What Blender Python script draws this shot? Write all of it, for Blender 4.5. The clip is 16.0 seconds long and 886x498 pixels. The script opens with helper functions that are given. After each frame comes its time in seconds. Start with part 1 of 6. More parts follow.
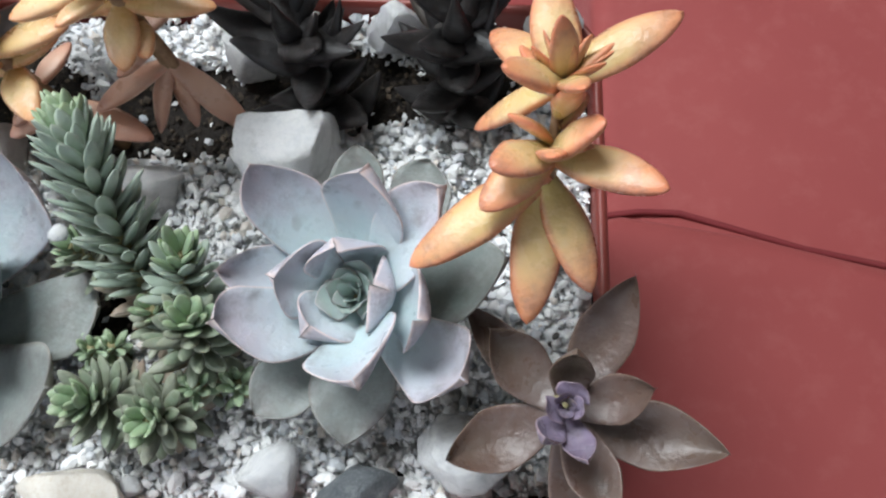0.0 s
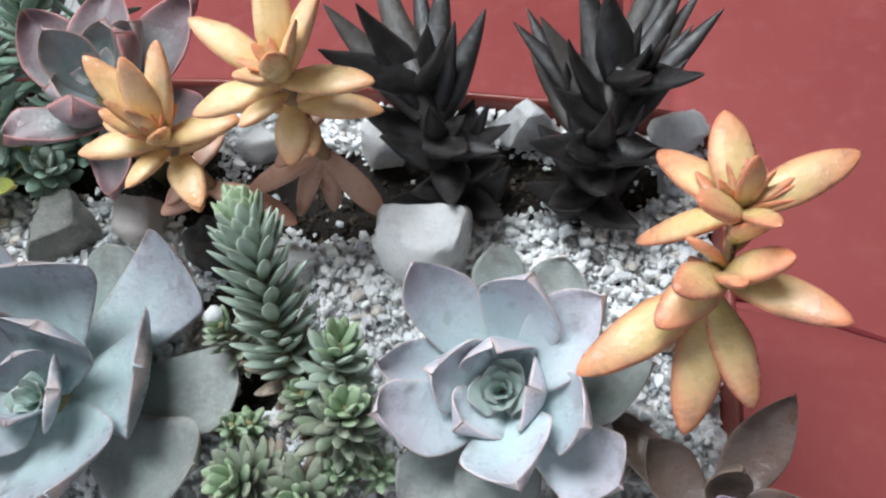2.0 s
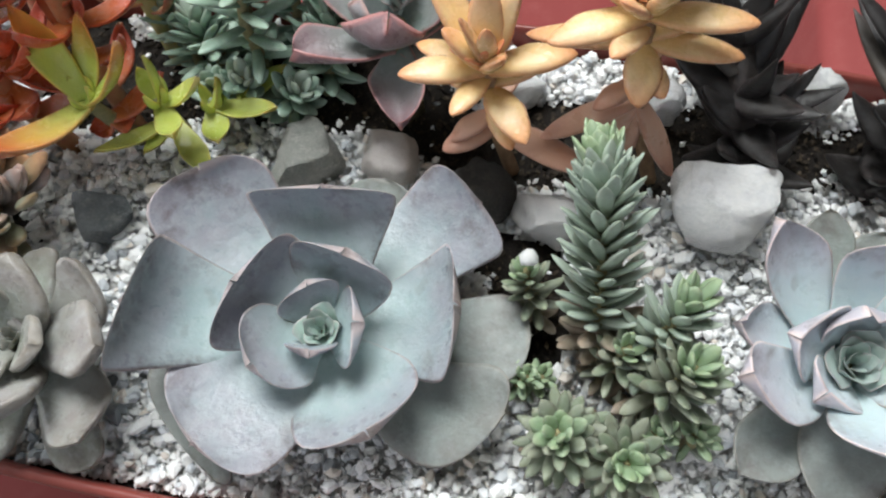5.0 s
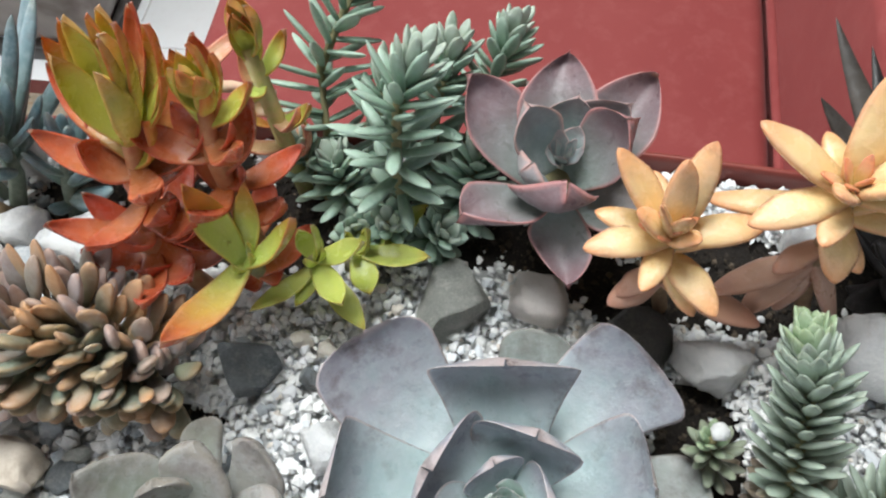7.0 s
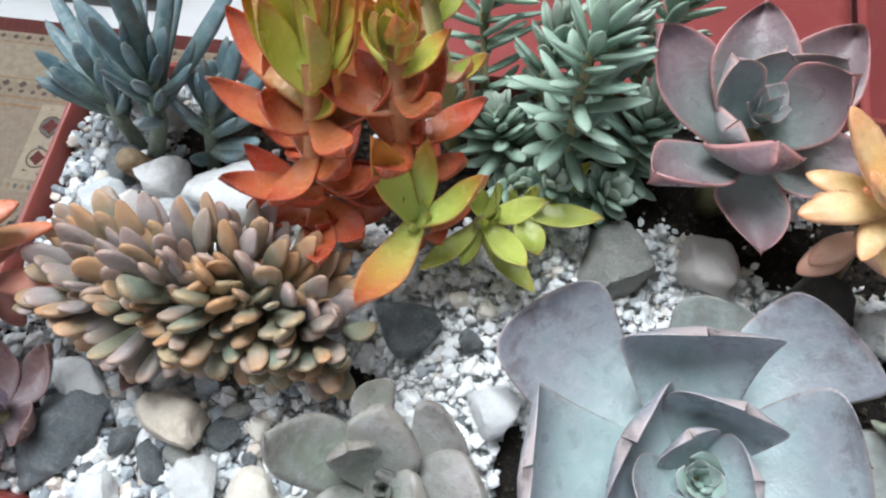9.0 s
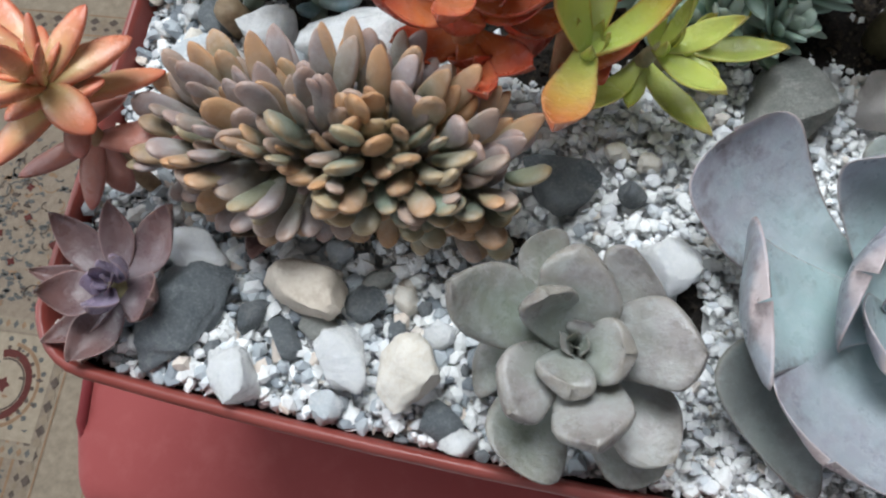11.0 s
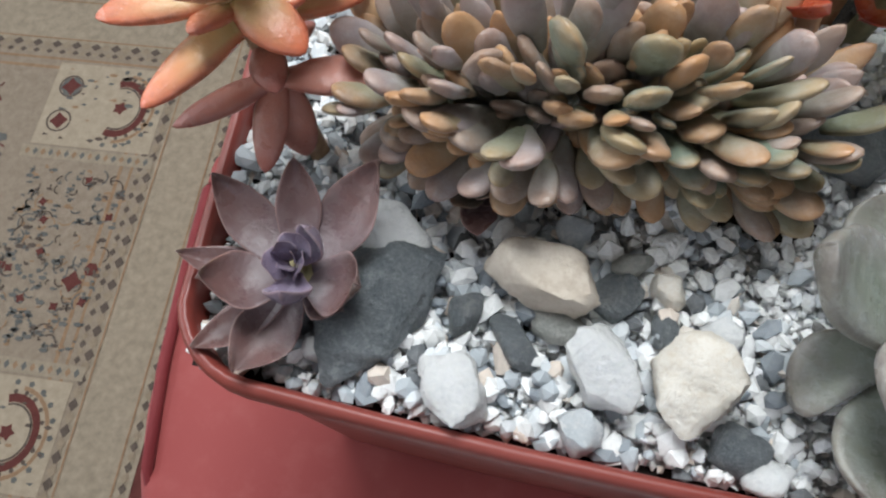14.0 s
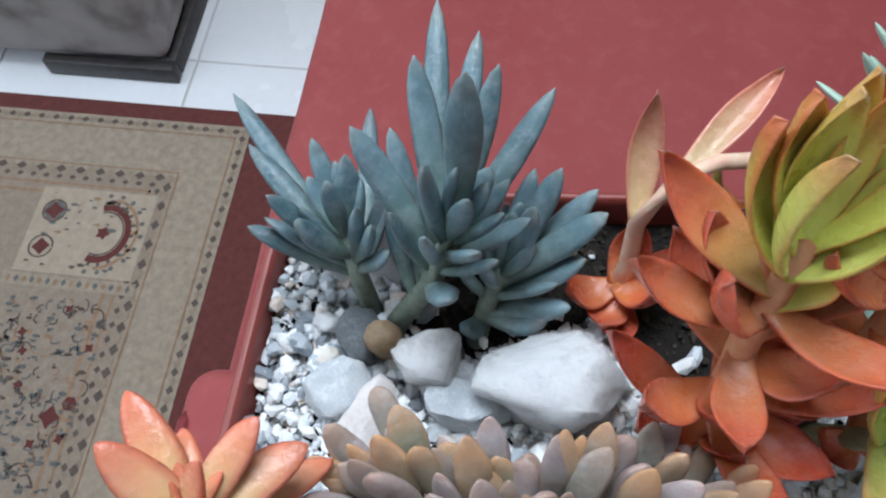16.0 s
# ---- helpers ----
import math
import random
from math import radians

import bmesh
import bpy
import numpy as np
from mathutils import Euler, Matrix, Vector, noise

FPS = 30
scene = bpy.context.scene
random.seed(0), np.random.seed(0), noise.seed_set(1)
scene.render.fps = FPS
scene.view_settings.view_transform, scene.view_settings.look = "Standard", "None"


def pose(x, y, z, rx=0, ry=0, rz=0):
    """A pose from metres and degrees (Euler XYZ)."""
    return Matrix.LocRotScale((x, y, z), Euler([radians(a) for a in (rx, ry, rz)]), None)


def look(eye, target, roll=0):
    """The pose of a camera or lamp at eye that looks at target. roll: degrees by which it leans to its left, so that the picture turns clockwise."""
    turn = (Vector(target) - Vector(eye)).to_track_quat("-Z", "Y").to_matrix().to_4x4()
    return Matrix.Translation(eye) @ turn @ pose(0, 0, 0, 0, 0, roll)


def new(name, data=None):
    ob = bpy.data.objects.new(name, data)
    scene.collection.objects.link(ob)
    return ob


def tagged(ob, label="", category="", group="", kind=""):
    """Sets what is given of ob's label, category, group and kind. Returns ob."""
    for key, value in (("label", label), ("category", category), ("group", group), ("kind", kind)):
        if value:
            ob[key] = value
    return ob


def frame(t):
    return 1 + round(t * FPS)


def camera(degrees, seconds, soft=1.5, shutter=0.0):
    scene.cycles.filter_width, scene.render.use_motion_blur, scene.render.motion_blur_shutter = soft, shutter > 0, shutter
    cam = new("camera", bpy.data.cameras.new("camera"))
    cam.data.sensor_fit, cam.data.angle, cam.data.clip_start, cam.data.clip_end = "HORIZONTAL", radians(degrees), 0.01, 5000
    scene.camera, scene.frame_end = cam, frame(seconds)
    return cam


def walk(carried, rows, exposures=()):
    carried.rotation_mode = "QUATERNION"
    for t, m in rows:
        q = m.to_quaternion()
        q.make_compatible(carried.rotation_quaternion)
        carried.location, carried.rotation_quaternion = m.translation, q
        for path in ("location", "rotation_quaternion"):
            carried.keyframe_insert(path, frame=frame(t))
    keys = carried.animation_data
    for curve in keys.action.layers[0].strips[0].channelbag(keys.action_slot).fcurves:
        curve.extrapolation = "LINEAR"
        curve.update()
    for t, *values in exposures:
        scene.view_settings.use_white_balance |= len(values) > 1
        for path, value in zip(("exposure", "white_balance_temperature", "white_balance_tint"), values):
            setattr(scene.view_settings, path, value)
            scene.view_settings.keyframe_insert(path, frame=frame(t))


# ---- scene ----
cam = camera(63.5, 16.0, 2.2)
PATH = [
    (0, (0.6115, -0.0096, 0.2880), (0.4921, 0.3409, -0.6409), -17.36),
    (0.5, (0.6235, -0.0209, 0.2789), (0.5144, 0.2849, -0.6669), -19.58),
    (1, (0.6048, -0.0101, 0.2792), (0.4896, 0.3317, -0.6535), -17.09),
    (1.5, (0.5871, 0.0140, 0.2816), (0.4514, 0.3891, -0.6354), -16.54),
    (2, (0.5614, 0.0016, 0.3120), (0.4144, 0.4100, -0.5889), -15.52),
    (2.5, (0.5464, 0.0002, 0.3323), (0.4401, 0.4767, -0.5404), -8.55),
    (3, (0.5347, -0.0015, 0.3254), (0.4265, 0.4641, -0.5529), -8.42),
    (3.5, (0.4905, -0.0143, 0.3136), (0.3753, 0.4060, -0.5864), -9.86),
    (3.7, (0.4822, -0.0215, 0.3061), (0.3723, 0.3864, -0.6003), -9.32),
    (5.8, (0.3741, -0.0255, 0.3017), (0.2430, 0.3685, -0.6080), -7.96),
    (6, (0.3627, -0.0160, 0.3091), (0.2414, 0.3842, -0.5993), -6.99),
    (6.5, (0.3525, 0.0040, 0.3218), (0.2230, 0.4136, -0.5812), -8.54),
    (7, (0.3373, 0.0260, 0.3306), (0.2200, 0.4302, -0.5765), -8.37),
    (7.5, (0.3261, 0.0352, 0.3289), (0.1916, 0.4416, -0.5748), -10.05),
    (8, (0.3047, 0.0395, 0.3298), (0.1693, 0.4229, -0.5838), -10.69),
    (8.5, (0.2815, 0.0345, 0.3278), (0.1541, 0.3988, -0.5947), -10.14),
    (9, (0.2672, 0.0221, 0.3232), (0.1306, 0.3649, -0.6062), -12.24),
    (9.5, (0.2592, 0.0055, 0.3114), (0.1038, 0.3213, -0.6246), -15.84),
    (10, (0.2547, -0.0124, 0.3080), (0.0922, 0.2666, -0.6384), -19.39),
    (10.2, (0.2363, -0.0216, 0.3030), (0.0755, 0.2727, -0.6391), -18.48),
    (12.3, (0.1859, -0.0118, 0.2239), (0.1598, 0.2338, -0.7451), -1.72),
    (12.5, (0.1927, -0.0149, 0.2146), (0.1684, 0.2494, -0.7495), -1.67),
    (13, (0.1703, -0.0056, 0.2251), (0.1244, 0.2009, -0.7523), -7.76),
    (13.5, (0.1253, -0.0365, 0.2106), (0.0434, 0.3083, -0.7245), -6.83),
    (14, (0.1018, -0.0349, 0.2148), (0.0024, 0.3163, -0.7162), -8.19),
    (14.5, (0.0965, -0.0130, 0.2218), (-0.0001, 0.3617, -0.7004), -6.53),
    (15, (0.0893, 0.0136, 0.2361), (-0.0109, 0.3977, -0.6818), -5.86),
    (15.5, (0.0918, 0.0595, 0.2445), (0.0047, 0.4481, -0.6728), -5.42),
    (16, (0.0954, 0.0839, 0.2631), (0.0049, 0.4983, -0.6425), -5.57),
]
walk(cam, [(t, look(eye, aim, roll)) for t, eye, aim, roll in PATH], [(0, 0.06, 6600, 10), (1.5, 0.12, 6500, 10), (3.5, 0.14, 6500, 10), (5.5, 0.08, 7000, 10), (6.5, 0.08, 7000, 10), (7.5, 0.14, 6700, 10), (9, 0.14, 6500, 10), (10, 0, 6500, 10), (12.5, -0.26, 6600, 10), (13.5, -0.2, 6700, 10), (14.5, -0.14, 6650, 10), (15.5, -0.22, 6250, 10), (16, -0.16, 6000, 10)]
)

# ---------- world and light ----------
FLOOR_Z = -0.837
ARM_Z = -0.235
SEAT_Z = -0.543
PL, PW, BOW = 0.641, 0.22, 0.021   # planter rim: length, depth at the ends, bow of the long sides

world = bpy.data.worlds.new("world")
scene.world = world
world.use_nodes = True
wn = world.node_tree
sky = wn.nodes.new("ShaderNodeTexSky")
sky.sky_type = "NISHITA"
sky.sun_disc = False
sky.sun_elevation, sky.sun_rotation = radians(48), radians(200)
wn.links.new(sky.outputs[0], wn.nodes["Background"].inputs[0])
wn.nodes["Background"].inputs[1].default_value = 0.12


def area_lamp(name, m, sx, sy, watts, colour):
    d = bpy.data.lights.new(name, "AREA")
    d.shape, d.size, d.size_y, d.energy, d.color = "RECTANGLE", sx, sy, watts, colour
    ob = new(name, d)
    ob.matrix_world = m
    return ob


# daylight: an added lamp overhead, a west window lamp, an added front fill
area_lamp("added_top_light", look((0.0, 0.8, 1.74), (0.25, 0.15, 0.0)), 1.1, 0.8, 55, (0.88, 0.95, 1.0))
area_lamp("side_fill_light", look((-1.95, 0.2, 0.75), (0.3, 0.1, -0.1)), 2.2, 1.5, 34, (0.88, 0.95, 1.0))
# weak fill from the front, added to lift the sides facing the camera
area_lamp("side_fill_light", look((0.6, -1.37, 1.08), (0.4, 0.1, 0.0)), 2.6, 1.1, 3, (0.86, 0.94, 1.0))


# ---------- materials ----------
class Nodes:
    """A small helper to wire a node material."""

    def __init__(self, name):
        self.mat = bpy.data.materials.new(name)
        self.mat.use_nodes = True
        self.t = self.mat.node_tree
        self.bsdf = self.t.nodes["Principled BSDF"]

    def add(self, kind, **inputs):
        n = self.t.nodes.new(kind)
        for k, v in inputs.items():
            self.put(n.inputs[k.replace("_", " ")], v)
        return n

    def put(self, socket, v):
        if isinstance(v, bpy.types.NodeSocket):
            self.t.links.new(v, socket)
        else:
            socket.default_value = v

    def noise(self, scale, detail=3.0, rough=0.55, coords=None):
        n = self.add("ShaderNodeTexNoise", Scale=scale, Detail=detail, Roughness=rough)
        if coords is None:
            coords = self.add("ShaderNodeNewGeometry").outputs["Position"]
        self.t.links.new(coords, n.inputs["Vector"])
        return n.outputs["Fac"]

    def ramp(self, fac, *stops):
        n = self.add("ShaderNodeValToRGB", Fac=fac)
        e = n.color_ramp.elements
        while len(e) < len(stops):
            e.new(0.5)
        for el, (p, c) in zip(e, stops):
            el.position, el.color = p, (*c, 1)
        return n.outputs["Color"]

    def mapv(self, v, a, b, c=0.0, d=1.0):
        n = self.t.nodes.new("ShaderNodeMapRange")
        for i, q in enumerate((v, a, b, c, d)):
            self.put(n.inputs[i], q)
        return n.outputs[0]

    def math(self, op, a, b=0.0):
        n = self.t.nodes.new("ShaderNodeMath")
        n.operation = op
        self.put(n.inputs[0], a)
        self.put(n.inputs[1], b)
        return n.outputs[0]

    def mix(self, fac, a, b, blend="MIX"):
        n = self.t.nodes.new("ShaderNodeMix")
        n.data_type, n.blend_type = "RGBA", blend
        self.put(n.inputs[0], fac)
        for sock, v in ((n.inputs[6], a), (n.inputs[7], b)):
            self.put(sock, v if isinstance(v, bpy.types.NodeSocket) else (*v, 1))
        return n.outputs[2]

    def bump(self, height, strength, dist=0.001):
        n = self.add("ShaderNodeBump", Height=height, Strength=strength, Distance=dist)
        self.t.links.new(n.outputs[0], self.bsdf.inputs["Normal"])

    def done(self, colour, rough=0.6, **more):
        self.put(self.bsdf.inputs["Base Color"], colour if isinstance(colour, bpy.types.NodeSocket) else (*colour, 1))
        self.put(self.bsdf.inputs["Roughness"], rough)
        for k, v in more.items():
            self.put(self.bsdf.inputs[k.replace("_", " ")], v)
        return self.mat


def leaf_material(name, base, second, edge, tip, edge_on=0.82, edge_amount=0.8, tip_on=0.7, tip_amount=0.6, rough=0.5,
                  bloom=0.25, root=None, speck=0.15, sss=0.08, vary=0.5):
    """Fleshy leaf: two mottled tones, a coloured margin and tip along the leaf's own coordinates, waxy bloom."""
    n = Nodes(name)
    uv = n.add("ShaderNodeUVMap")
    sep = n.add("ShaderNodeSeparateXYZ", Vector=uv.outputs[0])
    across = n.math("ABSOLUTE", n.math("SUBTRACT", n.math("MULTIPLY", sep.outputs[0], 2.0), 1.0))
    along = sep.outputs[1]
    rnd = n.add("ShaderNodeObjectInfo").outputs["Random"]
    big, fine = n.noise(55, 3), n.noise(420, 4, 0.65)
    tone = n.math("ADD", n.math("MULTIPLY", n.mapv(big, 0.3, 0.7), 0.6), n.math("MULTIPLY", n.math("SUBTRACT", rnd, 0.4), vary))
    col = n.mix(n.mapv(tone, 0.0, 0.8), base, second)
    col = n.mix(n.math("MULTIPLY", n.math("POWER", across, 2.0), 0.45), col, second)
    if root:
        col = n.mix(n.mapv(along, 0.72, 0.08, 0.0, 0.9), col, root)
    wob = n.math("ADD", along, n.math("MULTIPLY", n.math("SUBTRACT", big, 0.5), 0.35))
    col = n.mix(n.math("MULTIPLY", n.mapv(wob, tip_on, 1.02), tip_amount), col, tip)
    margin = n.math("MAXIMUM", n.mapv(across, edge_on, 1.0), n.mapv(along, 0.965, 1.0))
    col = n.mix(n.math("MULTIPLY", margin, edge_amount), col, edge)
    powder = n.mapv(n.noise(170, 5, 0.7), 0.45, 0.75)
    col = n.mix(n.math("MULTIPLY", powder, bloom), col, (0.62, 0.66, 0.68))
    scar = n.mapv(n.noise(95, 2, 0.4), 0.66, 0.74)
    col = n.mix(n.math("MULTIPLY", scar, speck * 0.55), col, (0.11, 0.08, 0.06))
    stain = n.math("MULTIPLY", n.mapv(n.noise(70, 4, 0.7), 0.5, 0.68), n.mapv(n.math("MAXIMUM", across, along), 0.45, 0.95))
    col = n.mix(n.math("MULTIPLY", stain, speck * 1.6), col, (0.13, 0.10, 0.10))
    n.bump(n.math("ADD", n.math("MULTIPLY", fine, 0.5), n.math("ADD", n.math("MULTIPLY", big, 1.2), n.math("MULTIPLY", powder, 0.4))), 0.4, 0.0015)
    r = n.mapv(n.noise(120, 3), 0.3, 0.7, rough - 0.12, rough + 0.12)
    return n.done(col, r, Subsurface_Weight=sss, Subsurface_Radius=(0.004, 0.003, 0.002), Subsurface_Scale=0.5)


M = {}
M["echeveria"] = leaf_material("echeveria_leaf", (0.315, 0.395, 0.415), (0.365, 0.345, 0.40), (0.60, 0.47, 0.45), (0.28, 0.255, 0.295),
                               0.95, 0.8, 0.55, 0.5, 0.34, 0.26, (0.40, 0.53, 0.515), 0.42, 0.08, 0.4)
M["echeveria_pale"] = leaf_material("pale_echeveria_leaf", (0.500, 0.600, 0.640), (0.530, 0.515, 0.580), (0.781, 0.610, 0.573), (0.464, 0.378, 0.427),
                                    0.93, 0.85, 0.6, 0.65, 0.36, 0.28, (0.512, 0.659, 0.647), 0.38, 0.08, 0.45)
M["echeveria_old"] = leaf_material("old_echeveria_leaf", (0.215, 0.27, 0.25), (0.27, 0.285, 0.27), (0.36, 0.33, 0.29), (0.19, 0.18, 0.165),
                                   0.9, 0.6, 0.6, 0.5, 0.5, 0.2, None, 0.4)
M["heart"] = leaf_material("rosette_heart", (0.347, 0.493, 0.420), (0.399, 0.473, 0.452), (0.630, 0.525, 0.514), (0.441, 0.420, 0.420), 0.86, 0.8, 0.7, 0.5, 0.42, 0.3)
M["grey_green"] = leaf_material("grey_green_leaf", (0.215, 0.241, 0.189), (0.361, 0.331, 0.323), (0.327, 0.292, 0.241), (0.206, 0.176, 0.155),
                                0.88, 0.45, 0.6, 0.65, 0.32, 0.22, (0.215, 0.237, 0.202), 0.45, 0.08, 0.7)
M["purple"] = leaf_material("purple_leaf", (0.198, 0.170, 0.180), (0.228, 0.160, 0.174), (0.564, 0.240, 0.228), (0.242, 0.110, 0.126), 0.86, 0.9, 0.5, 0.6,
                            0.34, 0.12, (0.190, 0.253, 0.227), 0.25)
M["purple_heart"] = leaf_material("purple_heart", (0.264, 0.348, 0.330), (0.300, 0.318, 0.330), (0.672, 0.396, 0.360), (0.360, 0.228, 0.240), 0.84, 0.85, 0.6, 0.6, 0.38, 0.25)
M["mauve"] = leaf_material("mauve_leaf", (0.165, 0.085, 0.08), (0.215, 0.13, 0.125), (0.40, 0.24, 0.22), (0.17, 0.085, 0.075), 0.9, 0.65, 0.5, 0.6,
                           0.32, 0.08, (0.14, 0.105, 0.12), 0.3)
M["mauve_heart"] = leaf_material("mauve_heart", (0.21, 0.165, 0.235), (0.25, 0.20, 0.28), (0.38, 0.26, 0.28), (0.18, 0.12, 0.15), 0.88, 0.7, 0.6, 0.5, 0.26, 0.14)
M["bronze"] = leaf_material("bronze_leaf", (0.115, 0.085, 0.062), (0.155, 0.09, 0.072), (0.24, 0.16, 0.12), (0.10, 0.066, 0.05), 0.9, 0.55, 0.5, 0.5, 0.32, 0.06, (0.12, 0.085, 0.075), 0.3)
M["amber"] = leaf_material("amber_leaf", (0.80, 0.54, 0.25), (0.84, 0.64, 0.39), (0.72, 0.30, 0.15), (0.74, 0.28, 0.12), 0.7, 0.65, 0.6, 0.8, 0.28, 0.06,
                           (0.74, 0.50, 0.20), 0.18, 0.15, 0.7)
M["amber_old"] = leaf_material("old_amber_leaf", (0.62, 0.34, 0.23), (0.70, 0.45, 0.33), (0.52, 0.22, 0.15), (0.50, 0.20, 0.14), 0.75, 0.5, 0.55, 0.6, 0.36, 0.08)
M["coral"] = leaf_material("coral_leaf", (0.76, 0.38, 0.20), (0.80, 0.52, 0.31), (0.64, 0.15, 0.08), (0.66, 0.15, 0.08), 0.55, 0.85, 0.38, 0.9, 0.24, 0.06,
                           (0.62, 0.50, 0.22), 0.18, 0.15, 0.7)
M["coral_old"] = leaf_material("old_coral_leaf", (0.42, 0.15, 0.11), (0.50, 0.22, 0.16), (0.34, 0.09, 0.07), (0.30, 0.07, 0.06), 0.7, 0.5, 0.5, 0.6, 0.36, 0.1)
M["yellow_amber"] = leaf_material("yellow_amber_leaf", (0.74, 0.50, 0.23), (0.75, 0.45, 0.26), (0.68, 0.22, 0.12), (0.70, 0.21, 0.10), 0.62, 0.8, 0.55, 0.85, 0.3, 0.07,
                                  (0.58, 0.48, 0.18), 0.3, 0.15, 0.7)
M["red"] = leaf_material("red_leaf", (0.53, 0.08, 0.038), (0.57, 0.15, 0.06), (0.42, 0.055, 0.03), (0.44, 0.055, 0.032), 0.72, 0.6, 0.5, 0.7, 0.28, 0.09,
                         (0.58, 0.19, 0.055), 0.2, 0.2, 0.8)
M["ember"] = leaf_material("ember_leaf", (0.50, 0.095, 0.042), (0.53, 0.16, 0.065), (0.54, 0.08, 0.04), (0.55, 0.09, 0.045), 0.75, 0.6, 0.55, 0.7, 0.28, 0.09,
                           (0.48, 0.19, 0.07), 0.2, 0.2, 0.7)
M["scorch"] = leaf_material("scorched_leaf", (0.54, 0.17, 0.06), (0.57, 0.14, 0.06), (0.52, 0.09, 0.04), (0.52, 0.085, 0.04), 0.78, 0.6, 0.45, 0.9, 0.28, 0.05,
                            (0.45, 0.33, 0.09), 0.15, 0.2, 0.5)
M["leaf_gold"] = leaf_material("golden_lime_leaf", (0.587, 0.613, 0.125), (0.625, 0.575, 0.138), (0.625, 0.325, 0.088), (0.625, 0.200, 0.075), 0.82, 0.5, 0.72, 0.8, 0.26, 0.05,
                               (0.625, 0.688, 0.163), 0.1, 0.25)
M["lime_dipped"] = leaf_material("red_dipped_lime_leaf", (0.45, 0.46, 0.09), (0.50, 0.44, 0.12), (0.56, 0.24, 0.10), (0.56, 0.075, 0.04), 0.72, 0.6, 0.1, 1.0, 0.22, 0.07,
                                 (0.46, 0.52, 0.13), 0.15, 0.25)
M["blush"] = leaf_material("blush_leaf", (0.58, 0.34, 0.19), (0.64, 0.30, 0.20), (0.58, 0.15, 0.10), (0.58, 0.15, 0.10), 0.6, 0.7, 0.6, 0.6, 0.28, 0.05,
                           (0.54, 0.40, 0.20), 0.12, 0.2)
M["flame"] = leaf_material("flame_leaf", (0.575, 0.575, 0.103), (0.655, 0.460, 0.092), (0.655, 0.161, 0.057), (0.655, 0.127, 0.052), 0.8, 0.7, 0.55, 0.9, 0.26, 0.03,
                           (0.621, 0.690, 0.138), 0.1, 0.15)
M["lime"] = leaf_material("lime_leaf", (0.443, 0.497, 0.076), (0.518, 0.529, 0.108), (0.605, 0.216, 0.054), (0.648, 0.173, 0.054), 0.8, 0.6, 0.5, 0.85, 0.2, 0.06,
                          (0.497, 0.605, 0.151), 0.15, 0.3)
M["lime_clean"] = leaf_material("clean_lime_leaf", (0.40, 0.47, 0.09), (0.50, 0.53, 0.15), (0.54, 0.42, 0.10), (0.54, 0.34, 0.08), 0.86, 0.5, 0.82, 0.6, 0.2, 0.06,
                                None, 0.1, 0.3)
M["blue"] = leaf_material("blue_leaf", (0.05, 0.10, 0.115), (0.15, 0.24, 0.27), (0.15, 0.22, 0.23), (0.20, 0.23, 0.20), 0.8, 0.3, 0.86, 0.7, 0.4, 0.22,
                          (0.14, 0.20, 0.15), 0.35, 0.05, 0.9)
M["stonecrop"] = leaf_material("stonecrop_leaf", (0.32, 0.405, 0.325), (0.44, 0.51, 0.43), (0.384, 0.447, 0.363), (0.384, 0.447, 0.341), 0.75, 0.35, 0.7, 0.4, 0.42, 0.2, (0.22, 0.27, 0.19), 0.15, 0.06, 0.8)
M["stonecrop_tip"] = leaf_material("stonecrop_tip_leaf", (0.264, 0.370, 0.211), (0.317, 0.422, 0.273), (0.405, 0.458, 0.317), (0.422, 0.475, 0.282), 0.8, 0.3, 0.7, 0.4, 0.42, 0.15)
# olive low shoots, with the shade among them put into the darker colour
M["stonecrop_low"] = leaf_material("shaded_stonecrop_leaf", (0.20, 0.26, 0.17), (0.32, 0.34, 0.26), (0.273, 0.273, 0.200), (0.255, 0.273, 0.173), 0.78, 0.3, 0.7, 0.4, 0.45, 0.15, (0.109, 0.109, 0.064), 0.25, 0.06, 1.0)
M["stonecrop_old"] = leaf_material("old_stonecrop_leaf", (0.30, 0.28, 0.20), (0.40, 0.31, 0.24), (0.34, 0.28, 0.2), (0.30, 0.20, 0.15), 0.8, 0.3, 0.7, 0.4, 0.5, 0.2, None, 0.3)
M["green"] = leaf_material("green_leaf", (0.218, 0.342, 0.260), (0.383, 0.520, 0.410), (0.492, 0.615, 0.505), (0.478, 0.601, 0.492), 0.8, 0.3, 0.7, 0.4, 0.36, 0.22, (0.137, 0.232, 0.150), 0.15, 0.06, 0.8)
M["brown"] = leaf_material("brown_leaf", (0.319, 0.291, 0.197), (0.442, 0.321, 0.228), (0.535, 0.293, 0.134), (0.535, 0.264, 0.115), 0.72, 0.5, 0.6, 0.7, 0.42, 0.22,
                           (0.233, 0.251, 0.167), 0.2, 0.1, 1.0)
M["brown_olive"] = leaf_material("olive_leaf", (0.257, 0.257, 0.171), (0.346, 0.317, 0.232), (0.490, 0.328, 0.166), (0.490, 0.308, 0.146), 0.8, 0.45, 0.72, 0.6, 0.4, 0.2,
                                 (0.208, 0.237, 0.160), 0.2, 0.1, 1.0)
M["brown_orange"] = leaf_material("orange_brown_leaf", (0.469, 0.313, 0.179), (0.491, 0.357, 0.243), (0.573, 0.293, 0.127), (0.594, 0.283, 0.117), 0.72, 0.5, 0.5, 0.7, 0.4, 0.15,
                                  (0.343, 0.312, 0.198), 0.2, 0.1, 0.8)
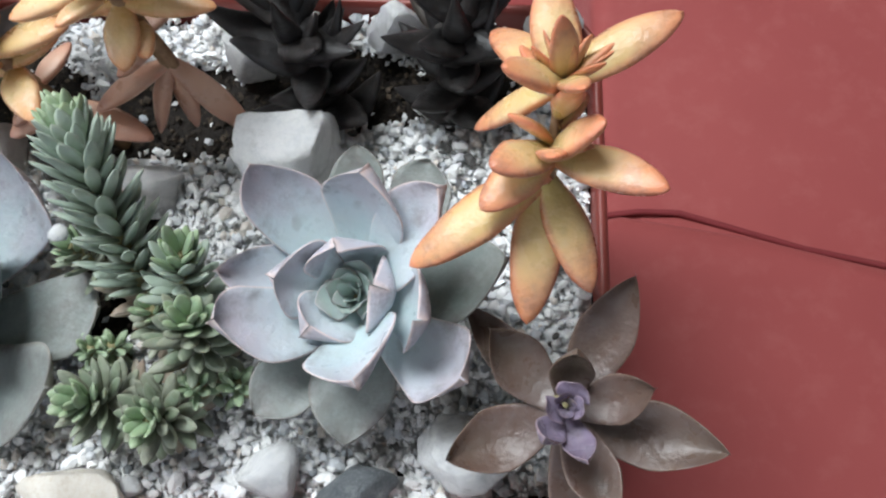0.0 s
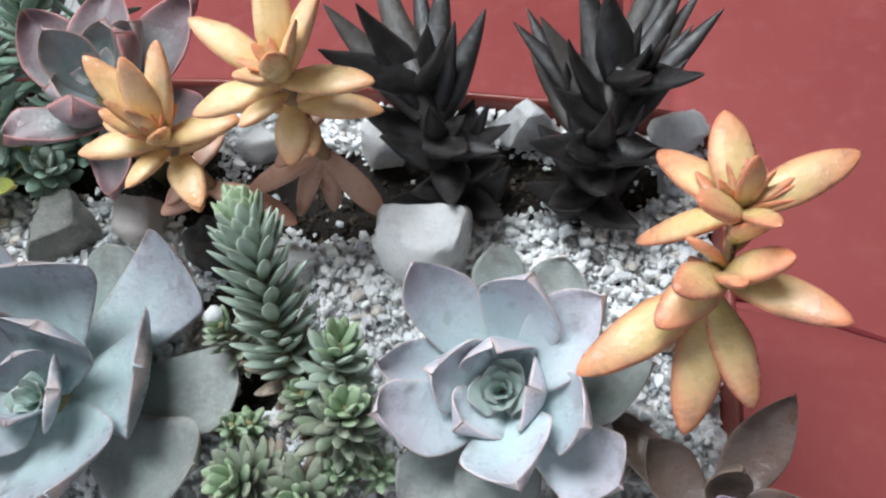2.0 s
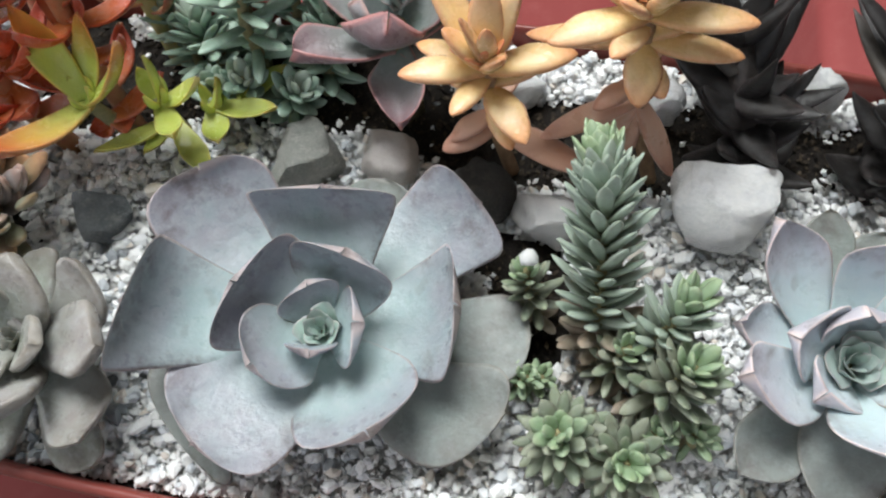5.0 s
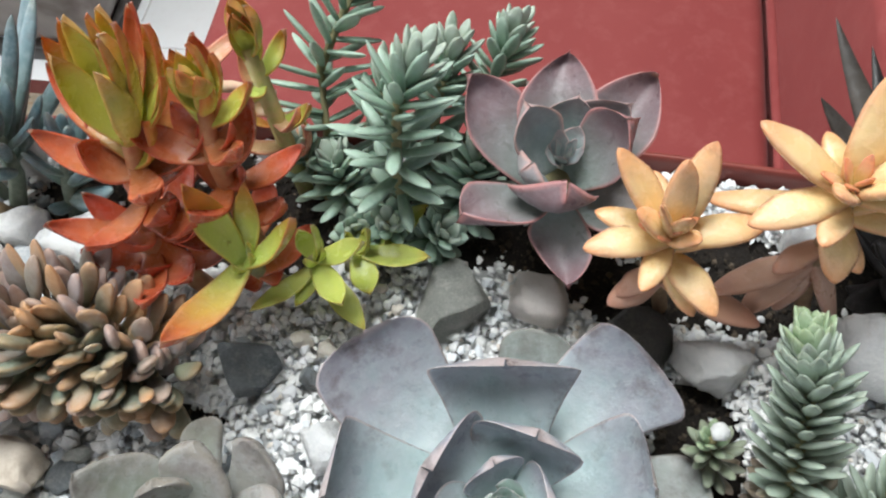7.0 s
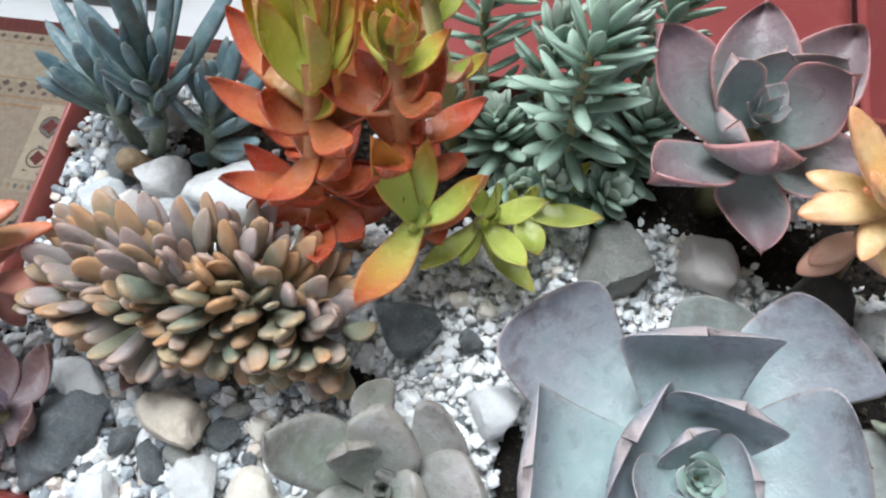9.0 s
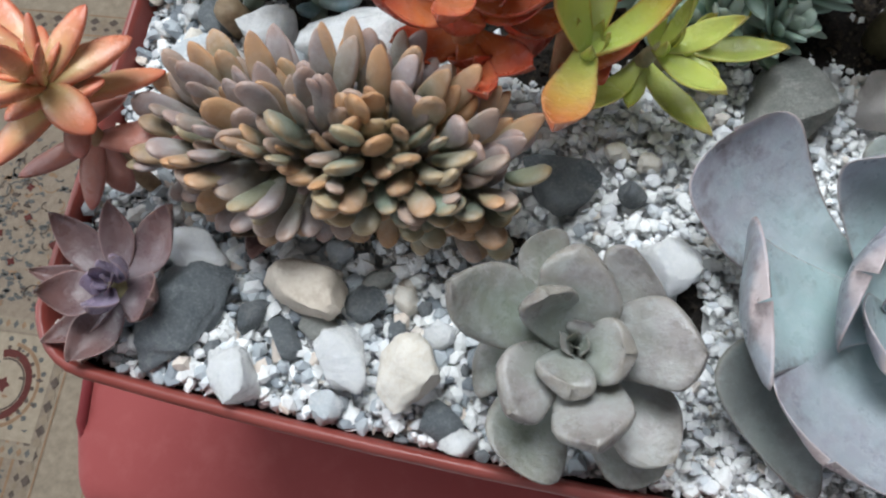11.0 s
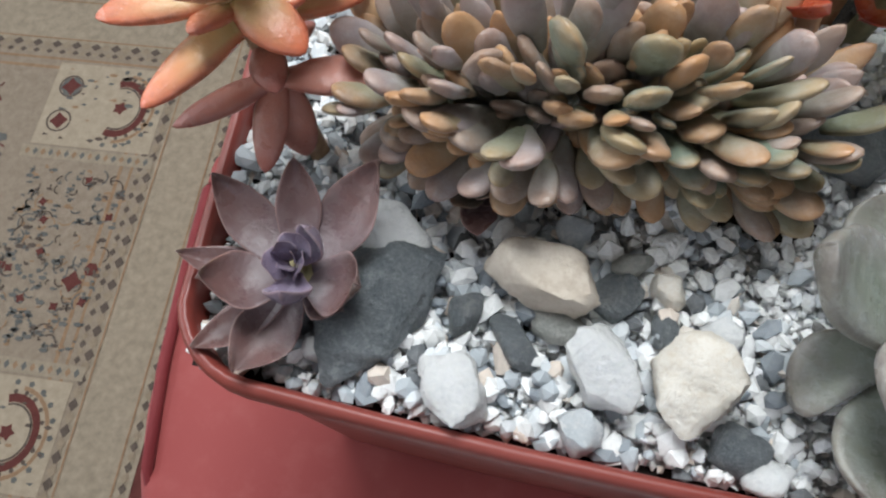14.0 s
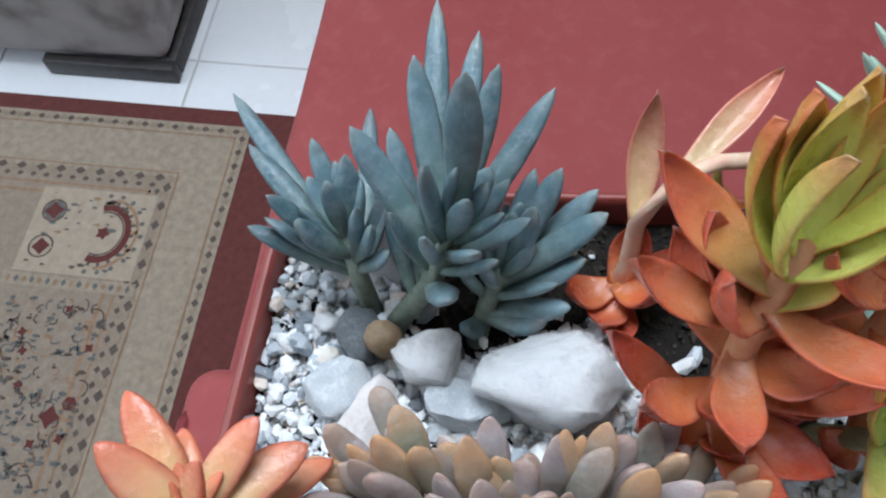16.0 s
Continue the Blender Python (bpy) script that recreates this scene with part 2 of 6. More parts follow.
M["brown_grey"] = leaf_material("grey_brown_leaf", (0.302, 0.263, 0.223), (0.410, 0.331, 0.292), (0.433, 0.286, 0.208), (0.455, 0.259, 0.161), 0.8, 0.35, 0.65, 0.6, 0.42, 0.25,
                                (0.238, 0.238, 0.189), 0.2, 0.1, 1.0)
M["brown_lilac"] = leaf_material("lilac_brown_leaf", (0.318, 0.265, 0.254), (0.404, 0.340, 0.340), (0.451, 0.282, 0.217), (0.495, 0.271, 0.175), 0.82, 0.35, 0.7, 0.55, 0.4, 0.3,
                                 (0.259, 0.259, 0.205), 0.2, 0.1, 1.0)
M["brown_green"] = leaf_material("sage_brown_leaf", (0.216, 0.258, 0.196), (0.323, 0.334, 0.261), (0.531, 0.303, 0.116), (0.489, 0.292, 0.137), 0.84, 0.5, 0.8, 0.6, 0.38, 0.25,
                                 (0.195, 0.236, 0.174), 0.2, 0.1, 1.0)
M["black"] = leaf_material("black_leaf", (0.011, 0.010, 0.010), (0.02, 0.017, 0.016), (0.03, 0.025, 0.023), (0.022, 0.019, 0.018), 0.85, 0.35, 0.6, 0.5, 0.4, 0.025)
M["black_pale"] = leaf_material("pale_black_leaf", (0.04, 0.034, 0.03), (0.06, 0.048, 0.038), (0.06, 0.05, 0.042), (0.04, 0.034, 0.032), 0.85, 0.3, 0.6, 0.5, 0.5, 0.06)


def stem_material(name, a, b):
    n = Nodes(name)
    f = n.noise(260, 4, 0.6)
    n.bump(f, 0.4, 0.001)
    return n.done(n.ramp(f, (0.3, a), (0.7, b)), 0.65)


M["stem_pale"] = stem_material("pale_pink_stem", (0.72, 0.58, 0.40), (0.74, 0.40, 0.30))
M["stem"] = stem_material("stem", (0.20, 0.19, 0.09), (0.33, 0.28, 0.15))
M["stem_lime"] = stem_material("lime_stem", (0.44, 0.46, 0.16), (0.58, 0.46, 0.24))
M["stem_blue"] = stem_material("blue_green_stem", (0.13, 0.17, 0.13), (0.24, 0.28, 0.22))
M["stem_rust"] = stem_material("rusty_stem", (0.24, 0.13, 0.07), (0.38, 0.24, 0.13))
M["stem_red"] = stem_material("red_stem", (0.46, 0.17, 0.08), (0.54, 0.29, 0.14))
M["stem_brown"] = stem_material("woody_stem", (0.14, 0.09, 0.05), (0.24, 0.17, 0.1))


def rock_material(name, a, b, vein, vein_amount=0.4, rough=0.75, scale=140, bump=0.5, sss=0.0):
    n = Nodes(name)
    big, fine = n.noise(scale * 0.35, 4, 0.6), n.noise(scale * 5, 6, 0.75)
    col = n.ramp(big, (0.28, a), (0.72, b))
    v = n.mapv(n.noise(scale, 7, 0.8), 0.53, 0.60)
    col = n.mix(n.math("MULTIPLY", v, vein_amount), col, vein)
    col = n.mix(n.math("MULTIPLY", n.mapv(fine, 0.46, 0.7), 0.5), col, vein)
    dirt = n.mapv(n.noise(scale * 0.25, 5, 0.7), 0.56, 0.72)
    col = n.mix(n.math("MULTIPLY", dirt, 0.3), col, (0.24, 0.18, 0.12))
    n.bump(n.math("ADD", fine, n.math("MULTIPLY", n.noise(scale * 1.3, 6, 0.75), 1.6)), bump, 0.0025)
    return n.done(col, rough, Subsurface_Weight=sss, Subsurface_Radius=(0.016, 0.016, 0.017), Subsurface_Scale=0.6)


M["rock_white"] = rock_material("white_quartz", (0.84, 0.845, 0.845), (0.94, 0.935, 0.925), (0.74, 0.76, 0.77), 0.5, 0.2, 120, 0.8, 0.5)
M["rock_cream"] = rock_material("cream_stone", (0.76, 0.70, 0.61), (0.86, 0.82, 0.76), (0.64, 0.53, 0.40), 0.3, 0.7, 110, 0.55)
M["rock_tan"] = rock_material("tan_stone", (0.62, 0.54, 0.45), (0.74, 0.67, 0.58), (0.50, 0.40, 0.31), 0.35, 0.75, 110, 0.45)
M["rock_slate"] = rock_material("dark_slate", (0.12, 0.14, 0.155), (0.27, 0.295, 0.31), (0.42, 0.44, 0.45), 0.55, 0.45, 160, 1.0)
M["rock_grey"] = rock_material("grey_stone", (0.29, 0.305, 0.275), (0.53, 0.53, 0.49), (0.66, 0.65, 0.61), 0.55, 0.65, 150, 1.0)
M["rock_marble"] = rock_material("grey_marble", (0.44, 0.49, 0.52), (0.70, 0.72, 0.74), (0.88, 0.88, 0.88), 0.55, 0.6, 180, 0.6)
M["rock_black"] = rock_material("black_stone", (0.05, 0.048, 0.046), (0.095, 0.09, 0.085), (0.16, 0.15, 0.14), 0.3, 0.65, 150, 0.9)
M["rock_pink"] = rock_material("pinkish_stone", (0.70, 0.64, 0.61), (0.80, 0.75, 0.72), (0.60, 0.53, 0.49), 0.3, 0.7, 120, 0.5)


def gravel_material(name, island, grey=False):
    n = Nodes(name)
    if island:
        rnd = n.add("ShaderNodeNewGeometry").outputs["Random Per Island"]
    else:
        rnd = n.add("ShaderNodeObjectInfo").outputs["Random"]
    c = n.add("ShaderNodeValToRGB", Fac=rnd)
    c.color_ramp.interpolation = "CONSTANT"
    if not grey:
        stops = [(0.0, (0.93, 0.93, 0.92)), (0.35, (0.87, 0.88, 0.90)), (0.55, (0.95, 0.95, 0.94)), (0.82, (0.70, 0.73, 0.76)), (0.91, (0.42, 0.45, 0.48)),
                 (0.94, (0.80, 0.73, 0.66)), (0.985, (0.12, 0.115, 0.11))]
    else:
        stops = [(0.0, (0.88, 0.88, 0.87)), (0.22, (0.70, 0.73, 0.75)), (0.42, (0.92, 0.92, 0.91)), (0.58, (0.46, 0.50, 0.53)), (0.78, (0.26, 0.29, 0.32)),
                 (0.88, (0.72, 0.62, 0.54)), (0.96, (0.14, 0.15, 0.16))]
    e = c.color_ramp.elements
    while len(e) < len(stops):
        e.new(0.5)
    for el, (p, q) in zip(e, stops):
        el.position, el.color = p, (*q, 1)
    f = n.noise(700, 4, 0.7)
    col = n.mix(n.math("MULTIPLY", n.mapv(f, 0.46, 0.7), 0.22), c.outputs[0], (0.44, 0.44, 0.43))
    n.bump(f, 0.5, 0.0008)
    return n.done(col, 0.75)


M["gravel"] = gravel_material("gravel", True)
M["gravel_single"] = gravel_material("gravel_piece", False, True)
M["gravel_coarse"] = gravel_material("coarse_gravel", True, True)

n = Nodes("fine_white_grit")
f1, f2 = n.noise(900, 5, 0.75), n.noise(60, 4, 0.6)
n.bump(f1, 1.0, 0.003)
M["grit"] = n.done(n.mix(n.mapv(f2, 0.35, 0.7), n.ramp(f1, (0.28, (0.5, 0.49, 0.47)), (0.42, (0.84, 0.84, 0.84)), (0.7, (0.88, 0.88, 0.87))), (0.72, 0.71, 0.69)), 0.9)

n = Nodes("potting_soil")
f1, f2 = n.noise(300, 6, 0.7), n.noise(1100, 4, 0.7)
n.bump(n.math("ADD", f1, f2), 1.0, 0.003)
M["soil"] = n.done(n.ramp(f2, (0.35, (0.012, 0.009, 0.007)), (0.6, (0.035, 0.026, 0.020)), (0.78, (0.08, 0.062, 0.047))), 0.95)

n = Nodes("soil_crumb")
rnd = n.add("ShaderNodeNewGeometry").outputs["Random Per Island"]
n.bump(n.noise(1300, 4, 0.7), 0.8, 0.001)
M["crumb"] = n.done(n.ramp(rnd, (0.0, (0.014, 0.010, 0.007)), (0.6, (0.045, 0.032, 0.022)), (0.92, (0.075, 0.055, 0.038)), (1.0, (0.16, 0.12, 0.085))), 0.95)

n = Nodes("terracotta_plastic")
f1, f2 = n.noise(14, 4, 0.6), n.noise(500, 4, 0.6)
n.bump(f2, 0.12, 0.0006)
M["plastic"] = n.done(n.ramp(f1, (0.3, (0.215, 0.040, 0.030)), (0.7, (0.26, 0.054, 0.042))), n.mapv(f1, 0.3, 0.7, 0.34, 0.5))


def velvet(name, a, b, c):
    n = Nodes(name)
    big, mid, fine = n.noise(5, 4, 0.6), n.noise(38, 4, 0.65), n.noise(1500, 3, 0.6)
    col = n.mix(n.mapv(big, 0.3, 0.7), a, b)
    col = n.mix(n.math("MULTIPLY", n.mapv(mid, 0.5, 0.72), 0.35), col, c)
    n.bump(n.math("ADD", n.math("MULTIPLY", fine, 0.6), mid), 0.3, 0.0015)
    return n.done(col, 0.8, Sheen_Weight=0.18, Sheen_Roughness=0.4, Sheen_Tint=(0.9, 0.45, 0.45, 1))


M["velvet"] = velvet("red_velvet", (0.28, 0.047, 0.045), (0.325, 0.064, 0.060), (0.40, 0.112, 0.100))
# for the arm's piping and for the shade line modelled in the crease
M["velvet_dark"] = velvet("dark_piping_and_crease", (0.17, 0.016, 0.02), (0.2, 0.022, 0.026), (0.26, 0.05, 0.05))

n = Nodes("white_floor_tile")
f1, f2 = n.noise(3, 4), n.noise(60, 4)
M["tile"] = n.done(n.mix(n.math("MULTIPLY", n.mapv(f2, 0.5, 0.75), 0.12), n.ramp(f1, (0.3, (0.76, 0.77, 0.78)), (0.7, (0.82, 0.83, 0.83))), (0.6, 0.58, 0.55)),
                   n.mapv(f1, 0.3, 0.7, 0.18, 0.3))
n = Nodes("tile_grout")
M["grout"] = n.done(n.ramp(n.noise(40, 4), (0.3, (0.5, 0.49, 0.47)), (0.7, (0.6, 0.59, 0.57))), 0.9)


def wool(name, a, b, scale=70):
    n = Nodes(name)
    a, b = [(q[0] * 0.95, q[1] * 0.91, q[2] * 0.87) for q in (a, b)]
    f, g = n.noise(scale, 4, 0.65), n.noise(1400, 3, 0.7)
    col = n.mix(n.math("MULTIPLY", n.mapv(g, 0.4, 0.7), 0.35), n.ramp(f, (0.32, a), (0.68, b)), [q * 0.55 for q in a])
    n.bump(g, 0.6, 0.002)
    return n.done(col, 0.95)


M["wool_beige"] = wool("beige_wool", (0.300, 0.255, 0.195), (0.434, 0.366, 0.282))
M["wool_field"] = wool("tan_wool", (0.282, 0.228, 0.174), (0.366, 0.305, 0.241))
M["wool_pale"] = wool("pale_wool", (0.390, 0.331, 0.251), (0.496, 0.421, 0.326))
M["wool_red"] = wool("red_wool", (0.11, 0.028, 0.024), (0.16, 0.045, 0.038))
M["wool_dark"] = wool("dark_wool", (0.10, 0.075, 0.062), (0.15, 0.12, 0.1))
M["wool_blue"] = wool("blue_grey_wool", (0.12, 0.125, 0.125), (0.18, 0.18, 0.17))
M["wool_brown"] = wool("brown_wool", (0.284, 0.179, 0.106), (0.390, 0.262, 0.169))
M["wool_bead"] = wool("bead_wool", (0.284, 0.228, 0.164), (0.374, 0.304, 0.226))

n = Nodes("grey_mottled_fabric")
f1, f2 = n.noise(11, 3, 0.5), n.noise(900, 3, 0.6)
n.bump(f2, 0.4, 0.001)
M["fabric_grey"] = n.done(n.ramp(f1, (0.32, (0.20, 0.185, 0.17)), (0.5, (0.36, 0.345, 0.33)), (0.68, (0.42, 0.405, 0.39))), 0.85)
n = Nodes("dark_stained_wood")
f1 = n.noise(60, 5, 0.6)
M["wood_dark"] = n.done(n.ramp(f1, (0.3, (0.02, 0.017, 0.016)), (0.7, (0.045, 0.038, 0.035))), 0.45)
# unseen walls: paint kept dark so that less bounce fills the shadows
n = Nodes("wall_paint")
f1 = n.noise(9, 5, 0.6)
n.bump(n.noise(220, 4), 0.15, 0.001)
M["paint"] = n.done(n.ramp(f1, (0.3, (0.17, 0.16, 0.145)), (0.7, (0.21, 0.20, 0.185))), 0.85)
n = Nodes("ceiling_paint")
M["ceiling_paint"] = n.done(n.ramp(n.noise(9, 5, 0.6), (0.3, (0.30, 0.29, 0.28)), (0.7, (0.34, 0.33, 0.32))), 0.9)
n = Nodes("window_frame_paint")
M["frame_paint"] = n.done(n.ramp(n.noise(30, 4), (0.3, (0.72, 0.72, 0.71)), (0.7, (0.79, 0.79, 0.78))), 0.4)


# ---------- builders ----------
rng = random.Random(7)


def mesh_of(bm, name, material, smooth=True):
    me = bpy.data.meshes.new(name)
    bm.to_mesh(me)
    bm.free()
    me.materials.append(material)
    if smooth:
        me.polygons.foreach_set("use_smooth", [True] * len(me.polygons))
    return me


def thing(name, at, label, category, group="", kind=""):
    ob = new(name)
    ob.empty_display_size = 0.01
    ob.location = at
    ob.matrix_basis = Matrix.Translation(at)
    return tagged(ob, label, category, group, kind)


def part_of(name, me, m, parent, label=""):
    """One mesh object under its thing; m is its pose in the world."""
    ob = new(name, me)
    ob.parent = parent
    base = parent.matrix_basis if parent.parent is None else parent.parent.matrix_basis @ parent.matrix_basis
    ob.matrix_basis = base.inverted() @ m
    return tagged(ob, label) if label else ob


def part(name, bm, material, parent, label="", smooth=True):
    return part_of(name, mesh_of(bm, name, material, smooth), Matrix.Identity(4), parent, label)


def block(bm, x0, y0, z0, x1, y1, z1, bevel=0.0, seg=2):
    r = bmesh.ops.create_cube(bm, size=1, matrix=Matrix.Translation(((x0 + x1) / 2, (y0 + y1) / 2, (z0 + z1) / 2)) @ Matrix.Diagonal((x1 - x0, y1 - y0, z1 - z0, 1)))
    if bevel:
        edges = list({e for v in r["verts"] for e in v.link_edges})
        bmesh.ops.bevel(bm, geom=edges, offset=bevel, segments=seg, affect="EDGES", profile=0.5)


def tube(bm, pts, radii, n=8):
    """A tapered round stem through the points."""
    rings = []
    for i, p in enumerate(pts):
        a, b = pts[max(i - 1, 0)], pts[min(i + 1, len(pts) - 1)]
        d = (Vector(b) - Vector(a)).normalized()
        u = d.orthogonal().normalized()
        v = d.cross(u)
        rings.append([bm.verts.new(Vector(p) + radii[i] * (math.cos(k * 2 * math.pi / n) * u + math.sin(k * 2 * math.pi / n) * v)) for k in range(n)])
    for a, b in zip(rings, rings[1:]):
        for k in range(n):
            bm.faces.new((a[k], a[(k + 1) % n], b[(k + 1) % n], b[k]))
    bm.faces.new(rings[0][::-1])
    bm.faces.new(rings[-1])


def leaf_shape(kind, seed, nseg=10, nsec=10):
    """A leaf one long, one wide and about one thick, base at the origin, growing along x, its face up; the leaf's own coordinates go along with it."""
    r = random.Random(seed)
    bm = bmesh.new()
    uv = bm.loops.layers.uv.new("UVMap")
    w1, w2, w3 = r.uniform(-1, 1), r.uniform(0, 6.28), r.uniform(-1, 1)

    def outline(s):
        if kind == "petal":      # ovate with straight shoulders running into a point
            if s < 0.55:
                return 0.34 + 0.66 * math.sin(s / 0.55 * math.pi / 2) ** 1.1
            q = min((s - 0.55) / 0.45, 1)
            return max(0.55 * (1 - q) ** 0.8 + 0.45 * (1 - q ** 2.4), 0.015)
        if kind == "horn":       # thick, curved and pointed
            return max(0.86 + 0.14 * math.sin(s / 0.3 * math.pi / 2) if s < 0.3 else max(1 - (s - 0.3) / 0.7, 0) ** 0.78, 0.02)
        if kind == "spear":      # ovate with a drawn-out point
            w = 0.36 + 0.64 * math.sin(min(s / 0.52, 1) * math.pi / 2) ** 1.2 if s < 0.52 else math.cos((s - 0.52) / 0.48 * math.pi / 2) ** 0.85
            return max(w, 0.02)
        if kind == "finger":
            return max((0.42 + 0.58 * math.sin(min(s / 0.5, 1) * math.pi / 2)) if s < 0.5 else max(math.cos((s - 0.5) / 0.5 * math.pi / 2), 0) ** 0.58, 0.03)
        if kind == "bean":
            return max((0.42 + 0.58 * math.sin(min(s / 0.64, 1) * math.pi / 2)) if s < 0.64 else max(1 - ((s - 0.64) / 0.36) ** 2.3, 0) ** 0.52, 0.05)
        if kind == "needle":
            return max((0.6 + 0.4 * math.sin(min(s / 0.5, 1) * math.pi / 2)) if s < 0.6 else math.cos((s - 0.6) / 0.4 * math.pi / 2) ** 0.6, 0.05)
        if kind == "club":
            return max((0.45 + 0.55 * math.sin(s / 0.62 * math.pi / 2)) if s < 0.62 else (1 - ((s - 0.62) / 0.38) ** 2.0) ** 0.62, 0.05)
        return max(math.sin(math.pi * (0.12 + 0.88 * s)), 0.03)

    rings = []
    for i in range(nseg + 1):
        s = 1 - (1 - i / nseg) ** 1.45
        w = outline(s) / 2
        thick = {"petal": 0.11, "horn": 0.75, "spear": 0.13, "finger": 0.72, "bean": 0.68, "needle": 0.75, "club": 0.8}.get(kind, 0.4)
        t = thick / 2 * (w * 2) ** 0.7 * (1 - 0.3 * s)
        sag = {"petal": 0.26 * s * s - 0.12 * s, "horn": 0.9 * (s * s - s), "spear": 0.28 * s * s - 0.1 * s, "finger": 0.18 * s * (1 - s) * 2 - 0.05 * s,
               "bean": 0.3 * (s * s - s), "needle": 0.25 * (s * s - s), "club": 0.6 * (s * s - s)}.get(kind, 0) * (1 + 0.3 * w1)
        cup = {"petal": 0.55, "horn": 0.1, "spear": 0.9, "finger": 0.06, "bean": 0.1, "needle": 0.05}.get(kind, 0.1)
        ring = []
        for k in range(nsec):
            a = 2 * math.pi * k / nsec
            y = w * math.cos(a)
            if kind == "petal":
                y *= 1 + 0.05 * math.sin(11 * s + w2 + (1.7 if y > 0 else 0)) * s
            up = math.sin(a)
            z = sag + t * up * (0.55 if up > 0 and kind in ("petal", "spear", "finger") else 1.0) + cup * y * y * (0.35 + 0.65 * s)
            if kind in ("petal", "spear"):
                z += 0.13 * math.sin(8 * s + w2 + (2.0 if y > 0 else 0)) * (2 * y) ** 2 * min(1, 2 * s) + 0.10 * w3 * y * s
            if kind in ("bean", "horn", "finger", "club"):
                lump = noise.noise(Vector((s * 3.2, y * 3.0, seed * 1.7 + (2.0 if up > 0 else 0))))
                z += 0.10 * lump * (1 - s)
                y *= 1 + 0.12 * lump
            ring.append((bm.verts.new((s + 0.012 * w1 * math.sin(3 * a), y + 0.05 * w3 * math.sin(math.pi * s) * 0.5 + (0.09 * w1 * s * s if kind in ("petal", "finger") else 0), z)), 0.5 + 0.5 * math.cos(a), s))
        rings.append(ring)
    for a, b in zip(rings, rings[1:]):
        for k in range(nsec):
            quad = (a[k], a[(k + 1) % nsec], b[(k + 1) % nsec], b[k])
            f = bm.faces.new([q[0] for q in quad])
            for loop, q in zip(f.loops, quad):
                loop[uv].uv = (q[1], q[2])
    for ring, flip in ((rings[0], True), (rings[-1], False)):
        vs = [q[0] for q in ring]
        f = bm.faces.new(vs[::-1] if flip else vs)
        for loop in f.loops:
            loop[uv].uv = (0.5, 0.0 if flip else 1.0)
    bmesh.ops.recalc_face_normals(bm, faces=bm.faces)
    return bm


SHAPES = {}


def leaf_mesh(kind, material, variant):
    key = (kind, material, variant)
    if key not in SHAPES:
        seg, sec = {"petal": (14, 14), "horn": (10, 9), "spear": (12, 12), "finger": (11, 10), "bean": (9, 9), "needle": (6, 6)}.get(kind, (8, 8))
        SHAPES[key] = mesh_of(leaf_shape(kind, variant * 13 + len(kind), seg, sec), "leaf", M[material])
    return SHAPES[key]


def put_leaf(parent, kind, material, base, tip, width, up, thick=None, name="leaf"):
    """A leaf from base to tip, its face towards up."""
    base, tip = Vector(base), Vector(tip)
    x = tip - base
    length = max(x.length, 1e-4)
    x /= length
    up = Vector(up)
    z = up - up.dot(x) * x
    z = z.normalized() if z.length > 1e-3 else x.orthogonal().normalized()
    y = z.cross(x)
    t = thick or width
    m = Matrix(((x.x * length, y.x * width, z.x * t, base.x), (x.y * length, y.y * width, z.y * t, base.y), (x.z * length, y.z * width, z.z * t, base.z), (0, 0, 0, 1)))
    return part_of(name, leaf_mesh(kind, material, rng.randrange(6)), m, parent)


